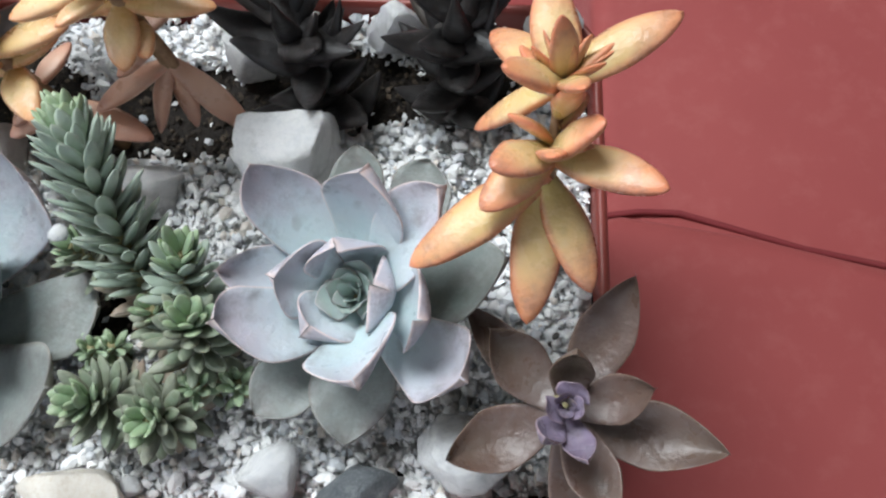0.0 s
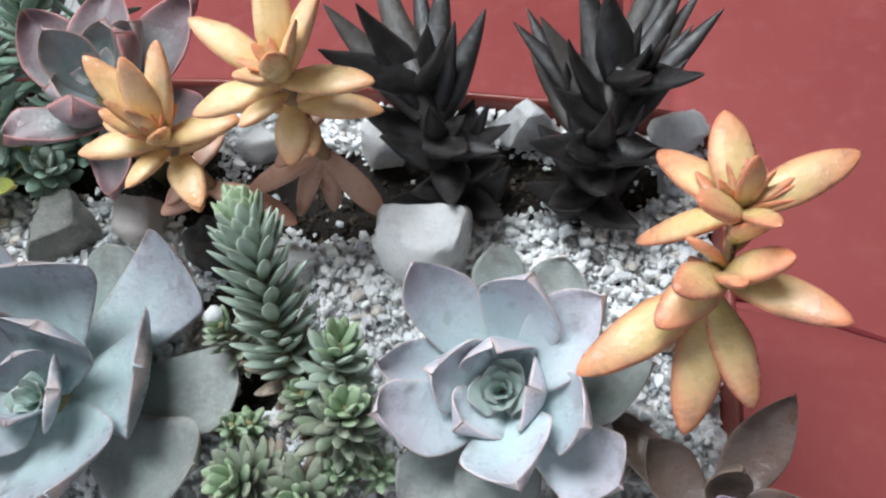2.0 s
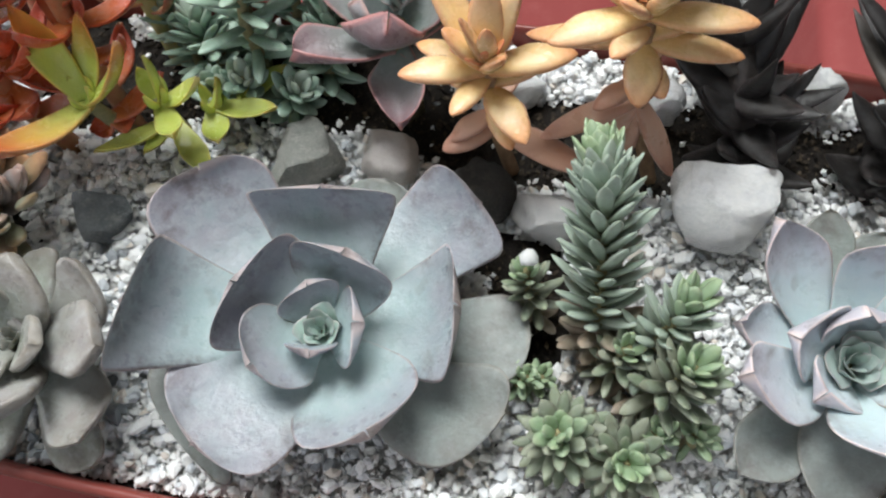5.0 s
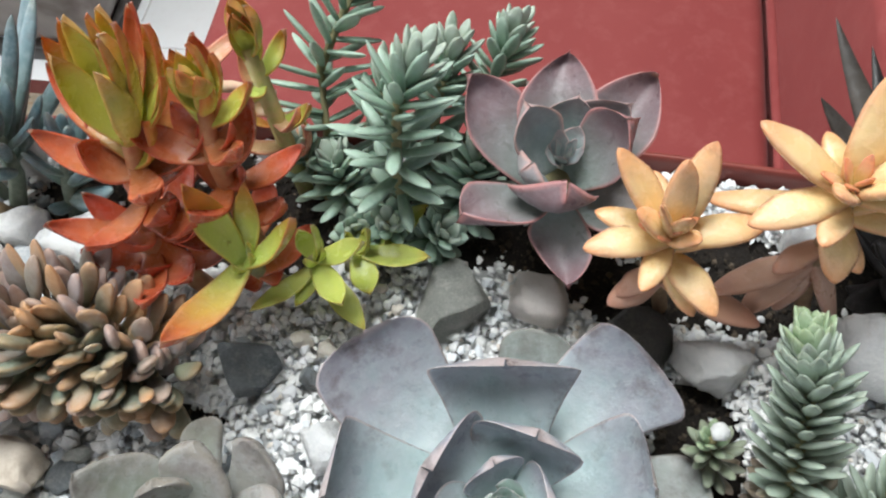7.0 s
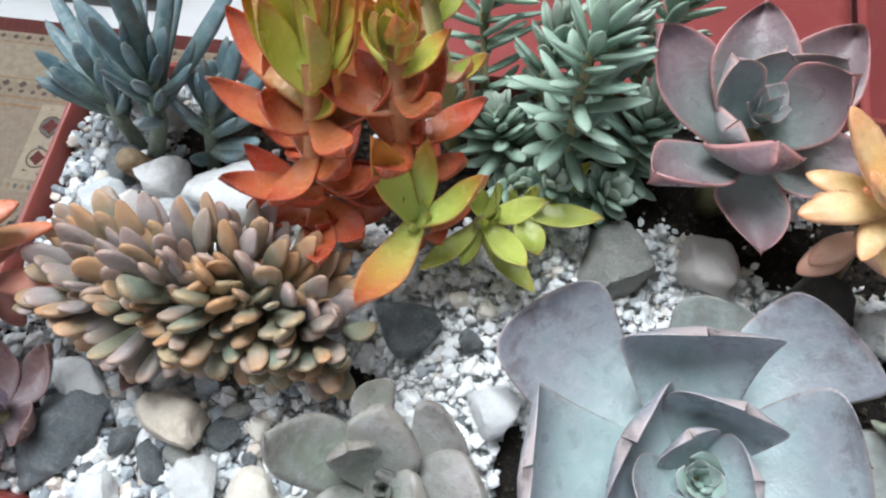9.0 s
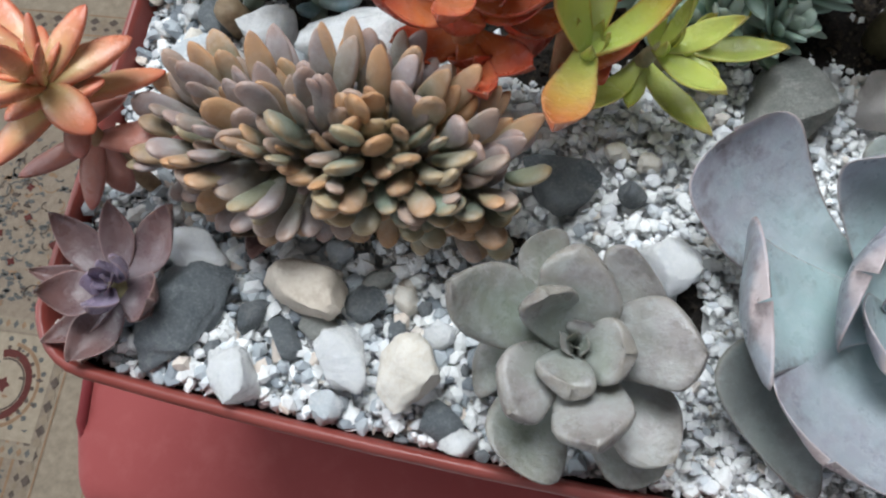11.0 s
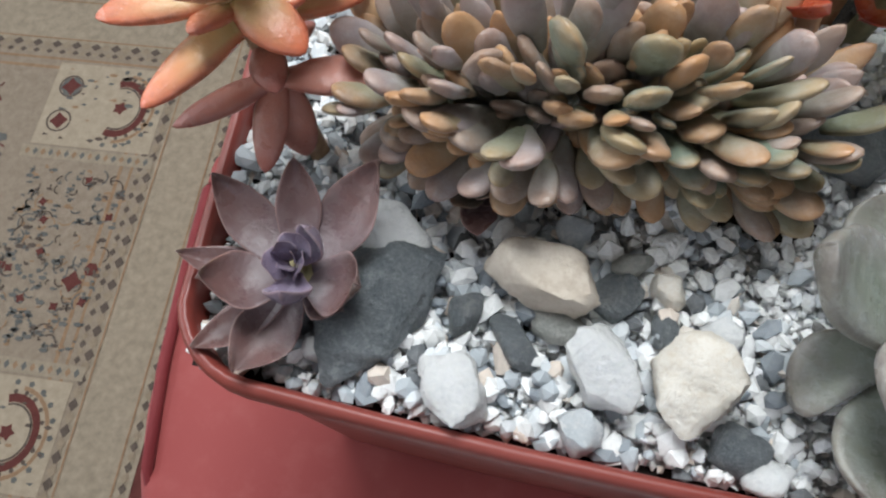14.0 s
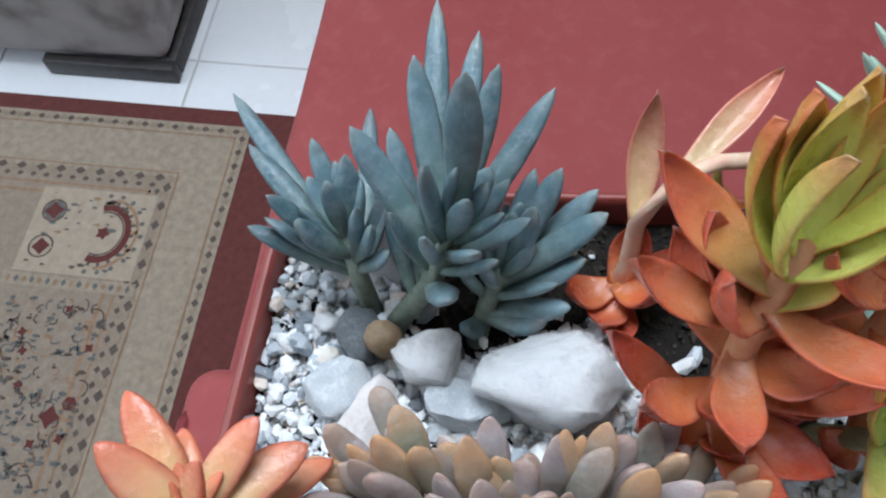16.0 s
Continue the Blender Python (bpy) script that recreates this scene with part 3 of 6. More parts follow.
def keel_leaf(parent, material, base, mid, tip, width, roll=0.0, blunt=2.2, cup=0.16, thick=0.0022, neck=0.36, wave=0.03, edge=0.55, skew=0.0, name="leaf"):
    """A broad fleshy leaf of its own: its middle line runs from the base through its broadest place to the tip; roll leans it sideways,
    cup lifts its margins, blunt rounds its end (under 2 it runs into a point), edge keeps the margin thick, skew slants it."""
    base, mid, tip = Vector(base), Vector(mid), Vector(tip)
    ax = (mid - base).normalized()
    flat = ax.cross(Vector((0, 0, 1)))
    flat = flat.normalized() if flat.length > 0.05 else ax.orthogonal().normalized()
    over = flat.cross(ax)
    q = radians(roll)
    side = math.cos(q) * flat + math.sin(q) * over
    up = side.cross(ax)
    a, c = (mid - base).length, (tip - mid).length
    sm = min(0.86, max(0.45, a / max(a + c, 1e-5)))
    low = mid - up * cup * width * 0.5
    bm = bmesh.new()
    uv = bm.loops.layers.uv.new("UVMap")
    nseg, nsec = 18, 18
    w1, w2, w3 = rng.uniform(0, 6.28), rng.uniform(0, 6.28), rng.uniform(-1, 1)
    rings = []
    for i in range(nseg + 1):
        s = 1 - (1 - i / nseg) ** 1.7
        k0, k1, k2 = (s - sm) * (s - 1) / sm, s * (s - 1) / (sm * (sm - 1)), s * (s - sm) / (1 - sm)
        mids = base * k0 + low * k1 + tip * k2
        if s < sm:
            w = neck + (1 - neck) * math.sin(s / sm * math.pi / 2) ** 1.25
        else:
            f = (s - sm) / (1 - sm)
            w = max((1 - f ** blunt) ** (1 / blunt if blunt >= 2 else 0.8), 0.02)
        t = thick * (0.75 + 0.5 * (1 - s)) * min(1.0, 0.25 + 2.2 * w)
        ring = []
        for k in range(nsec):
            g = 2 * math.pi * k / nsec
            u, v = math.cos(g), math.sin(g)
            half = width / 2 * w * (1 + wave * math.sin(7 * s + (w1 if u > 0 else w2)) * s)
            lift = cup * width * 0.5 * u * u * min(1.0, s / sm) + wave * width * 0.8 * math.sin(6 * s + (w2 if u > 0 else w1)) * u * u * s
            lift += 0.012 * width * w3 * math.sin(3 * s + 4 * u) - 0.03 * width * math.exp(-(u * 5) ** 2) * s * (1 - s) * 4
            p = mids + (side + ax * skew * min(1.0, s / sm)) * u * half + up * (lift + t * (1 if v > 0 else -1.25) * abs(v) ** edge)
            ring.append((bm.verts.new(p), 0.5 + 0.5 * u, s))
        rings.append(ring)
    point = bm.verts.new(tip + (tip - mids.lerp(mid, 0.2)).normalized() * 0.0012 + up * thick * 0.2)
    for x, y in zip(rings, rings[1:]):
        for k in range(nsec):
            quad = (x[k], x[(k + 1) % nsec], y[(k + 1) % nsec], y[k])
            f = bm.faces.new([e[0] for e in quad])
            for loop, e in zip(f.loops, quad):
                loop[uv].uv = (e[1], e[2])
    for k in range(nsec):
        f = bm.faces.new((rings[-1][k][0], rings[-1][(k + 1) % nsec][0], point))
        for loop in f.loops:
            loop[uv].uv = (0.9, 1.0)
    f = bm.faces.new([e[0] for e in rings[0]][::-1])
    for loop in f.loops:
        loop[uv].uv = (0.5, 0.0)
    bmesh.ops.recalc_face_normals(bm, faces=bm.faces)
    return part(name, bm, M[material], parent)


def boat_leaf(parent, material, base, tip, width, lean=0.4, bend=0.0, blunt=1.9, cup=0.5, thick=None, neck=0.5):
    """A hollow, boat-shaped leaf from base to tip, its face up and towards the stem; bend lifts (or lowers) its middle."""
    base, tip = Vector(base), Vector(tip)
    d = tip - base
    out = Vector((d.x, d.y, 0))
    out = out.normalized() if out.length > 1e-4 else Vector((1, 0, 0))
    mid = base.lerp(tip, 0.55) + (out * lean - Vector((0, 0, 1))) * d.length * (0.10 - bend)
    return keel_leaf(parent, material, base, mid, tip, width, rng.uniform(-8, 8), blunt, cup, thick or width * 0.09, neck, 0.03, 0.7)


def open_rosette(parent, centre, rows, material, old="", old_n=0, ring=0.004, sink=0.0, **shape):
    """Leaves by tip, broadest place, width and roll, round one centre; the first old_n are old ones."""
    c = Vector(centre)
    for k, (x, y, z, mx, my, mz, w, roll, *slant) in enumerate(rows):
        d = Vector((mx, my, 0)) - Vector((c.x, c.y, 0))
        d = d.normalized() * ring
        base = c + d + Vector((0, 0, -sink - (0.006 if k < old_n else 0)))
        keel_leaf(parent, old if k < old_n else material, base, (mx, my, mz), (x, y, z), w, roll, skew=slant[0] if slant else 0.0, **shape)


def heart_spiral(parent, centre, axis, n, r, material, width=0.62, rise=0.75):
    """The closed heart of a rosette: small upright leaves in a spiral."""
    c, axis = Vector(centre), Vector(axis).normalized()
    u = axis.orthogonal().normalized()
    v = axis.cross(u)
    for i in range(n):
        f = 1 - i / n
        a = i * 2.39996 + 0.4
        out = math.cos(a) * u + math.sin(a) * v
        q = r * (0.2 + 0.8 * f) * rng.uniform(0.92, 1.1)
        put_leaf(parent, "petal", material, c - axis * 0.004 + out * 0.001, c + out * q + axis * r * rise * (0.6 + 0.4 * (1 - f)), max(q * 1.9 * width, 0.0035), axis - out * 0.45)


# ---------- the room ----------
RX_LO, RX_HI, RY_LO, RY_HI, RZ_HI = -2.1, 2.6, -1.5, 2.4, 1.75


def wall(name, boxes):
    bm = bmesh.new()
    for b in boxes:
        block(bm, *b)
    return tagged(new(name, mesh_of(bm, name, M["paint"], False)), kind="structure")


# walls and ceiling are out of view, added to enclose the light
wall("wall_west", [(RX_LO - 0.15, RY_LO, FLOOR_Z, RX_LO, RY_HI, 0.0), (RX_LO - 0.15, RY_LO, 1.5, RX_LO, RY_HI, RZ_HI), (RX_LO - 0.15, RY_LO, 0.0, RX_LO, -0.9, 1.5), (RX_LO - 0.15, 1.3, 0.0, RX_LO, RY_HI, 1.5)])
wall("wall_south", [(RX_LO - 0.15, RY_LO - 0.15, FLOOR_Z, RX_HI + 0.15, RY_LO, 0.5), (RX_LO - 0.15, RY_LO - 0.15, 1.65, RX_HI + 0.15, RY_LO, RZ_HI), (RX_LO - 0.15, RY_LO - 0.15, 0.5, -0.75, RY_LO, 1.65), (1.95, RY_LO - 0.15, 0.5, RX_HI + 0.15, RY_LO, 1.65)])
wall("wall_east", [(RX_HI, RY_LO, FLOOR_Z, RX_HI + 0.15, RY_HI, RZ_HI)])
wall("wall_north", [(RX_LO - 0.15, RY_HI, FLOOR_Z, RX_HI + 0.15, RY_HI + 0.15, RZ_HI)])
# ceiling left open under the added overhead lamp
bm = bmesh.new()
for x0, y0, x1, y1 in ((RX_LO - 0.15, RY_LO - 0.15, RX_HI + 0.15, 0.28), (RX_LO - 0.15, 1.22, RX_HI + 0.15, RY_HI + 0.15), (RX_LO - 0.15, 0.28, -0.62, 1.22), (0.62, 0.28, RX_HI + 0.15, 1.22)):
    block(bm, x0, y0, RZ_HI, x1, y1, RZ_HI + 0.1)
tagged(new("ceiling", mesh_of(bm, "ceiling", M["ceiling_paint"], False)), kind="structure")


def window(name, x0, y0, z0, x1, y1, z1):
    """A plain frame set in the opening."""
    w = thing(name, (x0, y0, z0), "", "", kind="structure")
    t = 0.05
    if z1 - z0 < 0.1:
        bars = [(x0, y0, z0, x0 + t, y1, z1), (x1 - t, y0, z0, x1, y1, z1), (x0 + t, y0, z0, x1 - t, y0 + t, z1), (x0 + t, y1 - t, z0, x1 - t, y1, z1)]
    elif x1 - x0 > y1 - y0:
        bars = [(x0, y0, z0, x0 + t, y1, z1), (x1 - t, y0, z0, x1, y1, z1), (x0 + t, y0, z0, x1 - t, y1, z0 + t), (x0 + t, y0, z1 - t, x1 - t, y1, z1)]
    else:
        bars = [(x0, y0, z0, x1, y0 + t, z1), (x0, y1 - t, z0, x1, y1, z1), (x0, y0 + t, z0, x1, y1 - t, z0 + t), (x0, y0 + t, z1 - t, x1, y1 - t, z1)]
    for b in bars:
        bm = bmesh.new()
        block(bm, *b, 0.005)
        part("frame_bar", bm, M["frame_paint"], w)


window("window_1", RX_LO - 0.1, -0.9, 0.0, RX_LO - 0.04, 1.3, 1.5)
# unseen front window, added as the place of the fill lamp
window("added_window", -0.75, RY_LO - 0.1, 0.5, 1.95, RY_LO - 0.04, 1.65)
# unseen roof opening, added to go with the overhead lamp
window("added_skylight", -0.62, 0.28, RZ_HI + 0.02, 0.62, 1.22, RZ_HI + 0.08)

# floor: grout bed with white tiles on a 0.4 m grid
bm = bmesh.new()
block(bm, RX_LO - 0.15, RY_LO - 0.15, FLOOR_Z - 0.1, RX_HI + 0.15, RY_HI + 0.15, FLOOR_Z - 0.003)
floor = tagged(new("floor", mesh_of(bm, "floor", M["grout"], False)), kind="structure")
floor.matrix_basis = Matrix.Identity(4)

# ---------- the rug ----------
rug = thing("rug", (-1.2, -0.4, FLOOR_Z), "beige patterned wool rug with dark red edging on tiled floor", "rug")
RX, RY, RW = -0.398, 0.792, 0.034     # corner of the pale field and width of the red edging
RX0, RY0 = -1.9, -1.3


def slab(name, x0, y0, x1, y1, z, mat, label=""):
    bm = bmesh.new()
    block(bm, x0, y0, FLOOR_Z + 0.0005, x1, y1, FLOOR_Z + z)
    return part(name, bm, M[mat], rug, label, False)


slab("edging", RX0 - RW, RY0 - RW, RX + 0.2, RY + RW, 0.006, "wool_red", "dark red woven edging")
slab("border", RX0, RY0, RX, RY, 0.0068, "wool_beige")
slab("field", RX0 + 0.09, RY0 + 0.115, RX - 0.118, RY - 0.122, 0.0074, "wool_field")


def flat_shapes(name, shapes, z, mat):
    """Flat woven figures joined into one sheet a hair above the rug."""
    verts, faces = [], []
    for pts in shapes:
        k = len(verts)
        verts += [(x, y, FLOOR_Z + z) for x, y in pts]
        faces.append(list(range(k, k + len(pts))))
    me = bpy.data.meshes.new(name)
    me.from_pydata(verts, [], faces)
    me.materials.append(M[mat])
    ob = part_of(name, me, Matrix.Identity(4), rug)
    ob["kind"] = "stuff"
    return ob


def poly(cx, cy, r, n, a=0.0, sx=1.0, sy=1.0, wob=0.0):
    return [(cx + sx * r * (1 + wob * math.cos(k * math.pi)) * math.cos(a + 2 * math.pi * k / n), cy + sy * r * (1 + wob * math.cos(k * math.pi)) * math.sin(a + 2 * math.pi * k / n)) for k in range(n)]


def rect(x0, y0, x1, y1):
    return [(x0, y0), (x1, y0), (x1, y1), (x0, y1)]


def stroke(cx, cy, r, a0, a1, w, sy=1.0, n=9):
    """A curved woven line as a flat ribbon."""
    inner = [(cx + (r - w / 2) * math.cos(a0 + (a1 - a0) * k / n), cy + sy * (r - w / 2) * math.sin(a0 + (a1 - a0) * k / n)) for k in range(n + 1)]
    outer = [(cx + (r + w / 2) * math.cos(a0 + (a1 - a0) * k / n), cy + sy * (r + w / 2) * math.sin(a0 + (a1 - a0) * k / n)) for k in range(n + 1)]
    return outer + inner[::-1]


beads, beads2, lines = [], [], []
for off, size in ((0.012, 0.007), (0.122, 0.009), (0.138, 0.006)):
    k = 0
    while k * size * 2.1 < 2.2:
        q = k * size * 2.1
        (beads if k % 2 else beads2).append(poly(RX - off, RY - off - q, size, 4, 0, 0.9, 1.15))
        if 0 < q < 1.4:
            (beads if k % 2 else beads2).append(poly(RX - off - q, RY - off, size, 4, 0, 1.15, 0.9))
        k += 1
for off, w in ((0.024, 0.003), (0.108, 0.003), (0.15, 0.0045), (0.168, 0.006)):
    lines += [rect(RX - off - w, RY0, RX - off, RY - off), rect(RX0, RY - off - w, RX - off, RY - off)]
flat_shapes("bead_pattern", beads, 0.0080, "wool_dark")
flat_shapes("pale_bead_pattern", beads2, 0.0080, "wool_bead")
flat_shapes("line_pattern", lines, 0.0078, "wool_brown")
# panels down the side of the rug: pale squares with figures, between bands
panel, band, red_f, blue_f, dark_f, brown_f = [], [], [], [], [], []
PX0, PX1 = RX - 0.345, RX - 0.132
py = RY - 0.16
k = 0
while py > RY0 + 0.3:
    h = 0.165 if k % 2 == 0 else 0.33
    if k % 2 == 0:
        panel.append(rect(PX0, py - h, PX1, py))
        cx, cy = (PX0 + PX1) / 2, py - h / 2
        red_f.append(poly(PX0 + 0.035, cy + 0.035, 0.015, 8, 0.2, 1, 1, 0.25))
        blue_f.append(poly(PX0 + 0.035, cy + 0.035, 0.02, 12, 0.2, 1, 1, 0.12))
        red_f.append(poly(PX0 + 0.035, cy - 0.035, 0.014, 8, 0.2, 1, 1, 0.2))
        red_f.append(stroke(cx + 0.03, cy, 0.044, -1.9, 1.9, 0.011, 1.15, 16))
        brown_f.append(stroke(cx + 0.03, cy, 0.06, -1.5, 1.5, 0.006, 1.1, 16))
        dark_f.append(stroke(cx + 0.03, cy, 0.036, -1.9, 1.9, 0.003, 1.15, 16))
        for j in range(11):
            a = -1.7 + j * 0.34
            dark_f.append(poly(cx + 0.03 + 0.052 * math.cos(a), cy + 0.060 * math.sin(a), 0.004, 5, a))
            blue_f.append(poly(cx + 0.03 + 0.068 * math.cos(a), cy + 0.074 * math.sin(a), 0.005, 5, a))
        red_f.append(poly(cx + 0.03, cy, 0.011, 10, 0, 1, 1, 0.25))
        for sx_ in (-1, 1):
            dark_f.append(stroke(PX0 + 0.035, cy + 0.035 * sx_, 0.021, 0, 6.2, 0.0035, 1, 14))
        for j in range(46):
            (brown_f if j % 4 == 0 else blue_f if j % 3 else dark_f).append(poly(PX0 + 0.015 + rng.random() * (PX1 - PX0 - 0.03), py - 0.012 - rng.random() * (h - 0.024), rng.uniform(0.0025, 0.007), rng.choice((3, 4, 6)), rng.random() * 6, 1.5, 0.7))
    else:
        for j in range(210):
            x, y = PX0 + 0.015 + rng.random() * (PX1 - PX0 - 0.03), py - 0.012 - rng.random() * (h - 0.024)
            s = rng.uniform(0.002, 0.006)
            target = (blue_f, blue_f, dark_f, brown_f, blue_f)[j % 5]
            a = rng.random() * 6
            target.append(poly(x, y, s, 5, a, 1.4, 0.75))
            target.append(poly(x + s * math.cos(a) * 1.4, y + s * math.sin(a) * 1.4, s * 0.6, 4, a))
        for j in range(70):
            x, y = PX0 + 0.02 + rng.random() * (PX1 - PX0 - 0.04), py - 0.02 - rng.random() * (h - 0.04)
            a = rng.random() * 6.28
            (blue_f, brown_f, dark_f)[j % 3].append(stroke(x, y, rng.uniform(0.006, 0.016), a, a + rng.uniform(1.5, 3.2), 0.0024))
            if j % 7 == 0:
                red_f.append(poly(x, y, 0.007, 8, a, 1, 1, 0.3))
        red_f.append(poly((PX0 + PX1) / 2 + 0.05, py - h * 0.62, 0.015, 8, 0, 1, 1, 0.25))
        red_f.append(poly((PX0 + PX1) / 2 + 0.075, py - h * 0.55, 0.012, 6))
        for j in range(18):
            a = j * 0.35
            blue_f.append(poly(PX0 + 0.02 + j * 0.0095, py - h * 0.58 + 0.016 * math.sin(a * 2.2), 0.0045, 4, a))
    band.append(rect(PX0 - 0.012, py - h - 0.026, PX1 + 0.012, py - h - 0.004))
    for j in range(16):
        q = PX0 + j * (PX1 - PX0) / 15
        (blue_f if j % 2 else brown_f).append(poly(q, py - h - 0.015, 0.006, 4, 0, 0.8, 1.2))
    py -= h + 0.03
    k += 1
for one in panel:
    flat_shapes("pale_panel", [one], 0.0082, "wool_pale")
for one in band:
    flat_shapes("cross_band", [one], 0.0081, "wool_beige")
flat_shapes("red_pattern", red_f, 0.0087, "wool_red")
flat_shapes("blue_pattern", blue_f, 0.0086, "wool_blue")
flat_shapes("dark_pattern", dark_f, 0.0088, "wool_dark")
flat_shapes("brown_pattern", brown_f, 0.0085, "wool_brown")
# second column of small figures in the inner field
inner = [stroke(rng.uniform(RX0 + 0.15, PX0 - 0.03), rng.uniform(RY0 + 0.2, RY - 0.2), rng.uniform(0.006, 0.018), a_, a_ + 2.2, 0.003) if k_ % 2 else poly(rng.uniform(RX0 + 0.15, PX0 - 0.05), rng.uniform(RY0 + 0.2, RY - 0.2), rng.uniform(0.005, 0.014), rng.choice((4, 5, 6)), rng.random() * 6, 1.3, 0.8) for k_, a_ in enumerate([rng.random() * 6 for _ in range(1400)])]
flat_shapes("inner_pattern", inner[:1000], 0.0083, "wool_blue")
flat_shapes("inner_red_pattern", inner[1000:], 0.0084, "wool_red")

# ---------- the sofa ----------
sofa = thing("sofa", (0.4, 0.5, FLOOR_Z), "burgundy red velvet sofa with rounded arm and loose seat", "sofa")


def cushion(name, x0, y0, z0, x1, y1, z1, r, sag, label="", mat="velvet"):
    """A soft upholstered block: rounded edges, a gentle swell and creases in the cloth."""
    bm = bmesh.new()
    block(bm, x0, y0, z0, x1, y1, z1, r, 5)
    bmesh.ops.subdivide_edges(bm, edges=[e for e in bm.edges if e.calc_length() > 0.09], cuts=6, use_grid_fill=True)
    bmesh.ops.subdivide_edges(bm, edges=[e for e in bm.edges if e.calc_length() > 0.05], cuts=1, use_grid_fill=True)
    for v in bm.verts:
        p = v.co
        u, w = (p.x - x0) / (x1 - x0) * 2 - 1, (p.y - y0) / (y1 - y0) * 2 - 1
        if p.z > (z0 + z1) / 2:
            p.z += sag * (1 - u * u) * (1 - w * w) + 0.004 * noise.noise(Vector((p.x * 6, p.y * 6, 1.0)))
        if name == "arm":
            p.x += 0.016 * max(0.0, (0.02 - p.y) / 0.1) * max(0.0, 1 - (p.x - x0) / 0.3) if p.x < x0 + 0.3 else 0.0
            near = max(0.0, (x0 + 0.06 - p.x) / 0.06) * max(0.0, (y0 + 0.06 - p.y) / 0.06)
            p.x, p.y = p.x + 0.012 * near, p.y + 0.010 * near
        if name == "arm" and p.y > 0.1:
            p.y -= 0.22 * max(0.0, p.x - 0.72)
            p.y += 0.012 * math.exp(-((p.x - 0.72) / 0.07) ** 2) + 0.009 * min(1.0, max(0.0, (p.x - 0.62) / 0.05))
        p.y += 0.003 * noise.noise(Vector((p.x * 9, p.z * 9, 4.0)))
        p.x += 0.003 * noise.noise(Vector((p.y * 9, p.z * 9, 8.0)))
    return part(name, bm, M[mat], sofa, label)


arm = cushion("arm", -0.128, -0.094, FLOOR_Z + 0.06, 1.3, 0.205, ARM_Z, 0.024, 0.0)
seat = cushion("seat_cushion", -0.222, 0.215, SEAT_Z - 0.16, 0.66, 1.25, SEAT_Z, 0.03, 0.012)
cushion("seat_base", -0.18, 0.206, FLOOR_Z + 0.06, 0.66, 1.25, SEAT_Z - 0.165, 0.02, 0.0)
cushion("backrest", 0.668, -0.05, FLOOR_Z + 0.06, 1.35, 1.25, ARM_Z - 0.022, 0.02, 0.01)
# thin dark tube that stands for the shade in the crease behind the arm
crease_shade = [(x, 0.207 - 0.22 * max(0.0, x - 0.72) + 0.012 * math.exp(-((x - 0.72) / 0.07) ** 2) + 0.009, ARM_Z - 0.018) for x in (0.672, 0.70, 0.73, 0.77, 0.82, 0.9, 1.0, 1.15, 1.3)]
for owner, pts in (
    (arm, crease_shade),
    (arm, [(-0.104, -0.055, ARM_Z - 0.06), (-0.104, -0.050, ARM_Z - 0.012), (-0.106, -0.03, ARM_Z + 0.001), (-0.114, 0.03, ARM_Z + 0.001), (-0.119, 0.10, ARM_Z - 0.002), (-0.120, 0.16, ARM_Z - 0.003), (-0.124, 0.19, ARM_Z - 0.022), (-0.125, 0.2, ARM_Z - 0.1)]),
    (seat, [(0.664, 0.25, SEAT_Z - 0.004), (0.664, 0.6, SEAT_Z + 0.004), (0.664, 1.2, SEAT_Z - 0.002)]),
):
    bm = bmesh.new()
    wide = owner is seat
    tube(bm, pts, [0.0028 if pts is crease_shade else (0.0075 if wide else 0.004)] * len(pts), 10)
    part("piping", bm, M["velvet" if wide else "velvet_dark"], owner, "red velvet corded piping" if wide else "dark red cord for piping and crease shade")
for x, y in ((-0.08, 0.0), (-0.08, 1.15), (1.2, 0.0), (1.2, 1.15)):
    bm = bmesh.new()
    block(bm, x - 0.03, y - 0.03, FLOOR_Z, x + 0.03, y + 0.03, FLOOR_Z + 0.075, 0.006)
    part("leg", bm, M["wood_dark"], sofa)

# ---------- the grey armchair behind the rug ----------
chair = thing("armchair", (-1.0, 1.3, FLOOR_Z), "grey mottled fabric armchair on a dark wooden plinth", "armchair")
bm = bmesh.new()
block(bm, -1.35, 0.895, FLOOR_Z + 0.035, -0.578, 1.7, FLOOR_Z + 0.48, 0.03, 4)
bmesh.ops.subdivide_edges(bm, edges=[e for e in bm.edges if e.calc_length() > 0.1], cuts=5, use_grid_fill=True)
for v in bm.verts:
    v.co += Vector((noise.noise(v.co * 5), noise.noise(v.co * 5 + Vector((3, 1, 2))), 0)) * 0.008
part("body", bm, M["fabric_grey"], chair)
bm = bmesh.new()
block(bm, -0.83, 0.881, FLOOR_Z, -0.566, 0.905, FLOOR_Z + 0.04, 0.004)
part("plinth_front", bm, M["wood_dark"], chair, "dark stained wooden plinth")
bm = bmesh.new()
block(bm, -0.59, 0.905, FLOOR_Z, -0.566, 1.7, FLOOR_Z + 0.04, 0.004)
part("plinth_side", bm, M["wood_dark"], chair, "dark stained wooden plinth")

# ---------- the planter ----------
planter = thing("planter_box", (PL / 2, PW / 2, ARM_Z + 0.004), "long terracotta red plastic planter box filled with succulents", "planter")


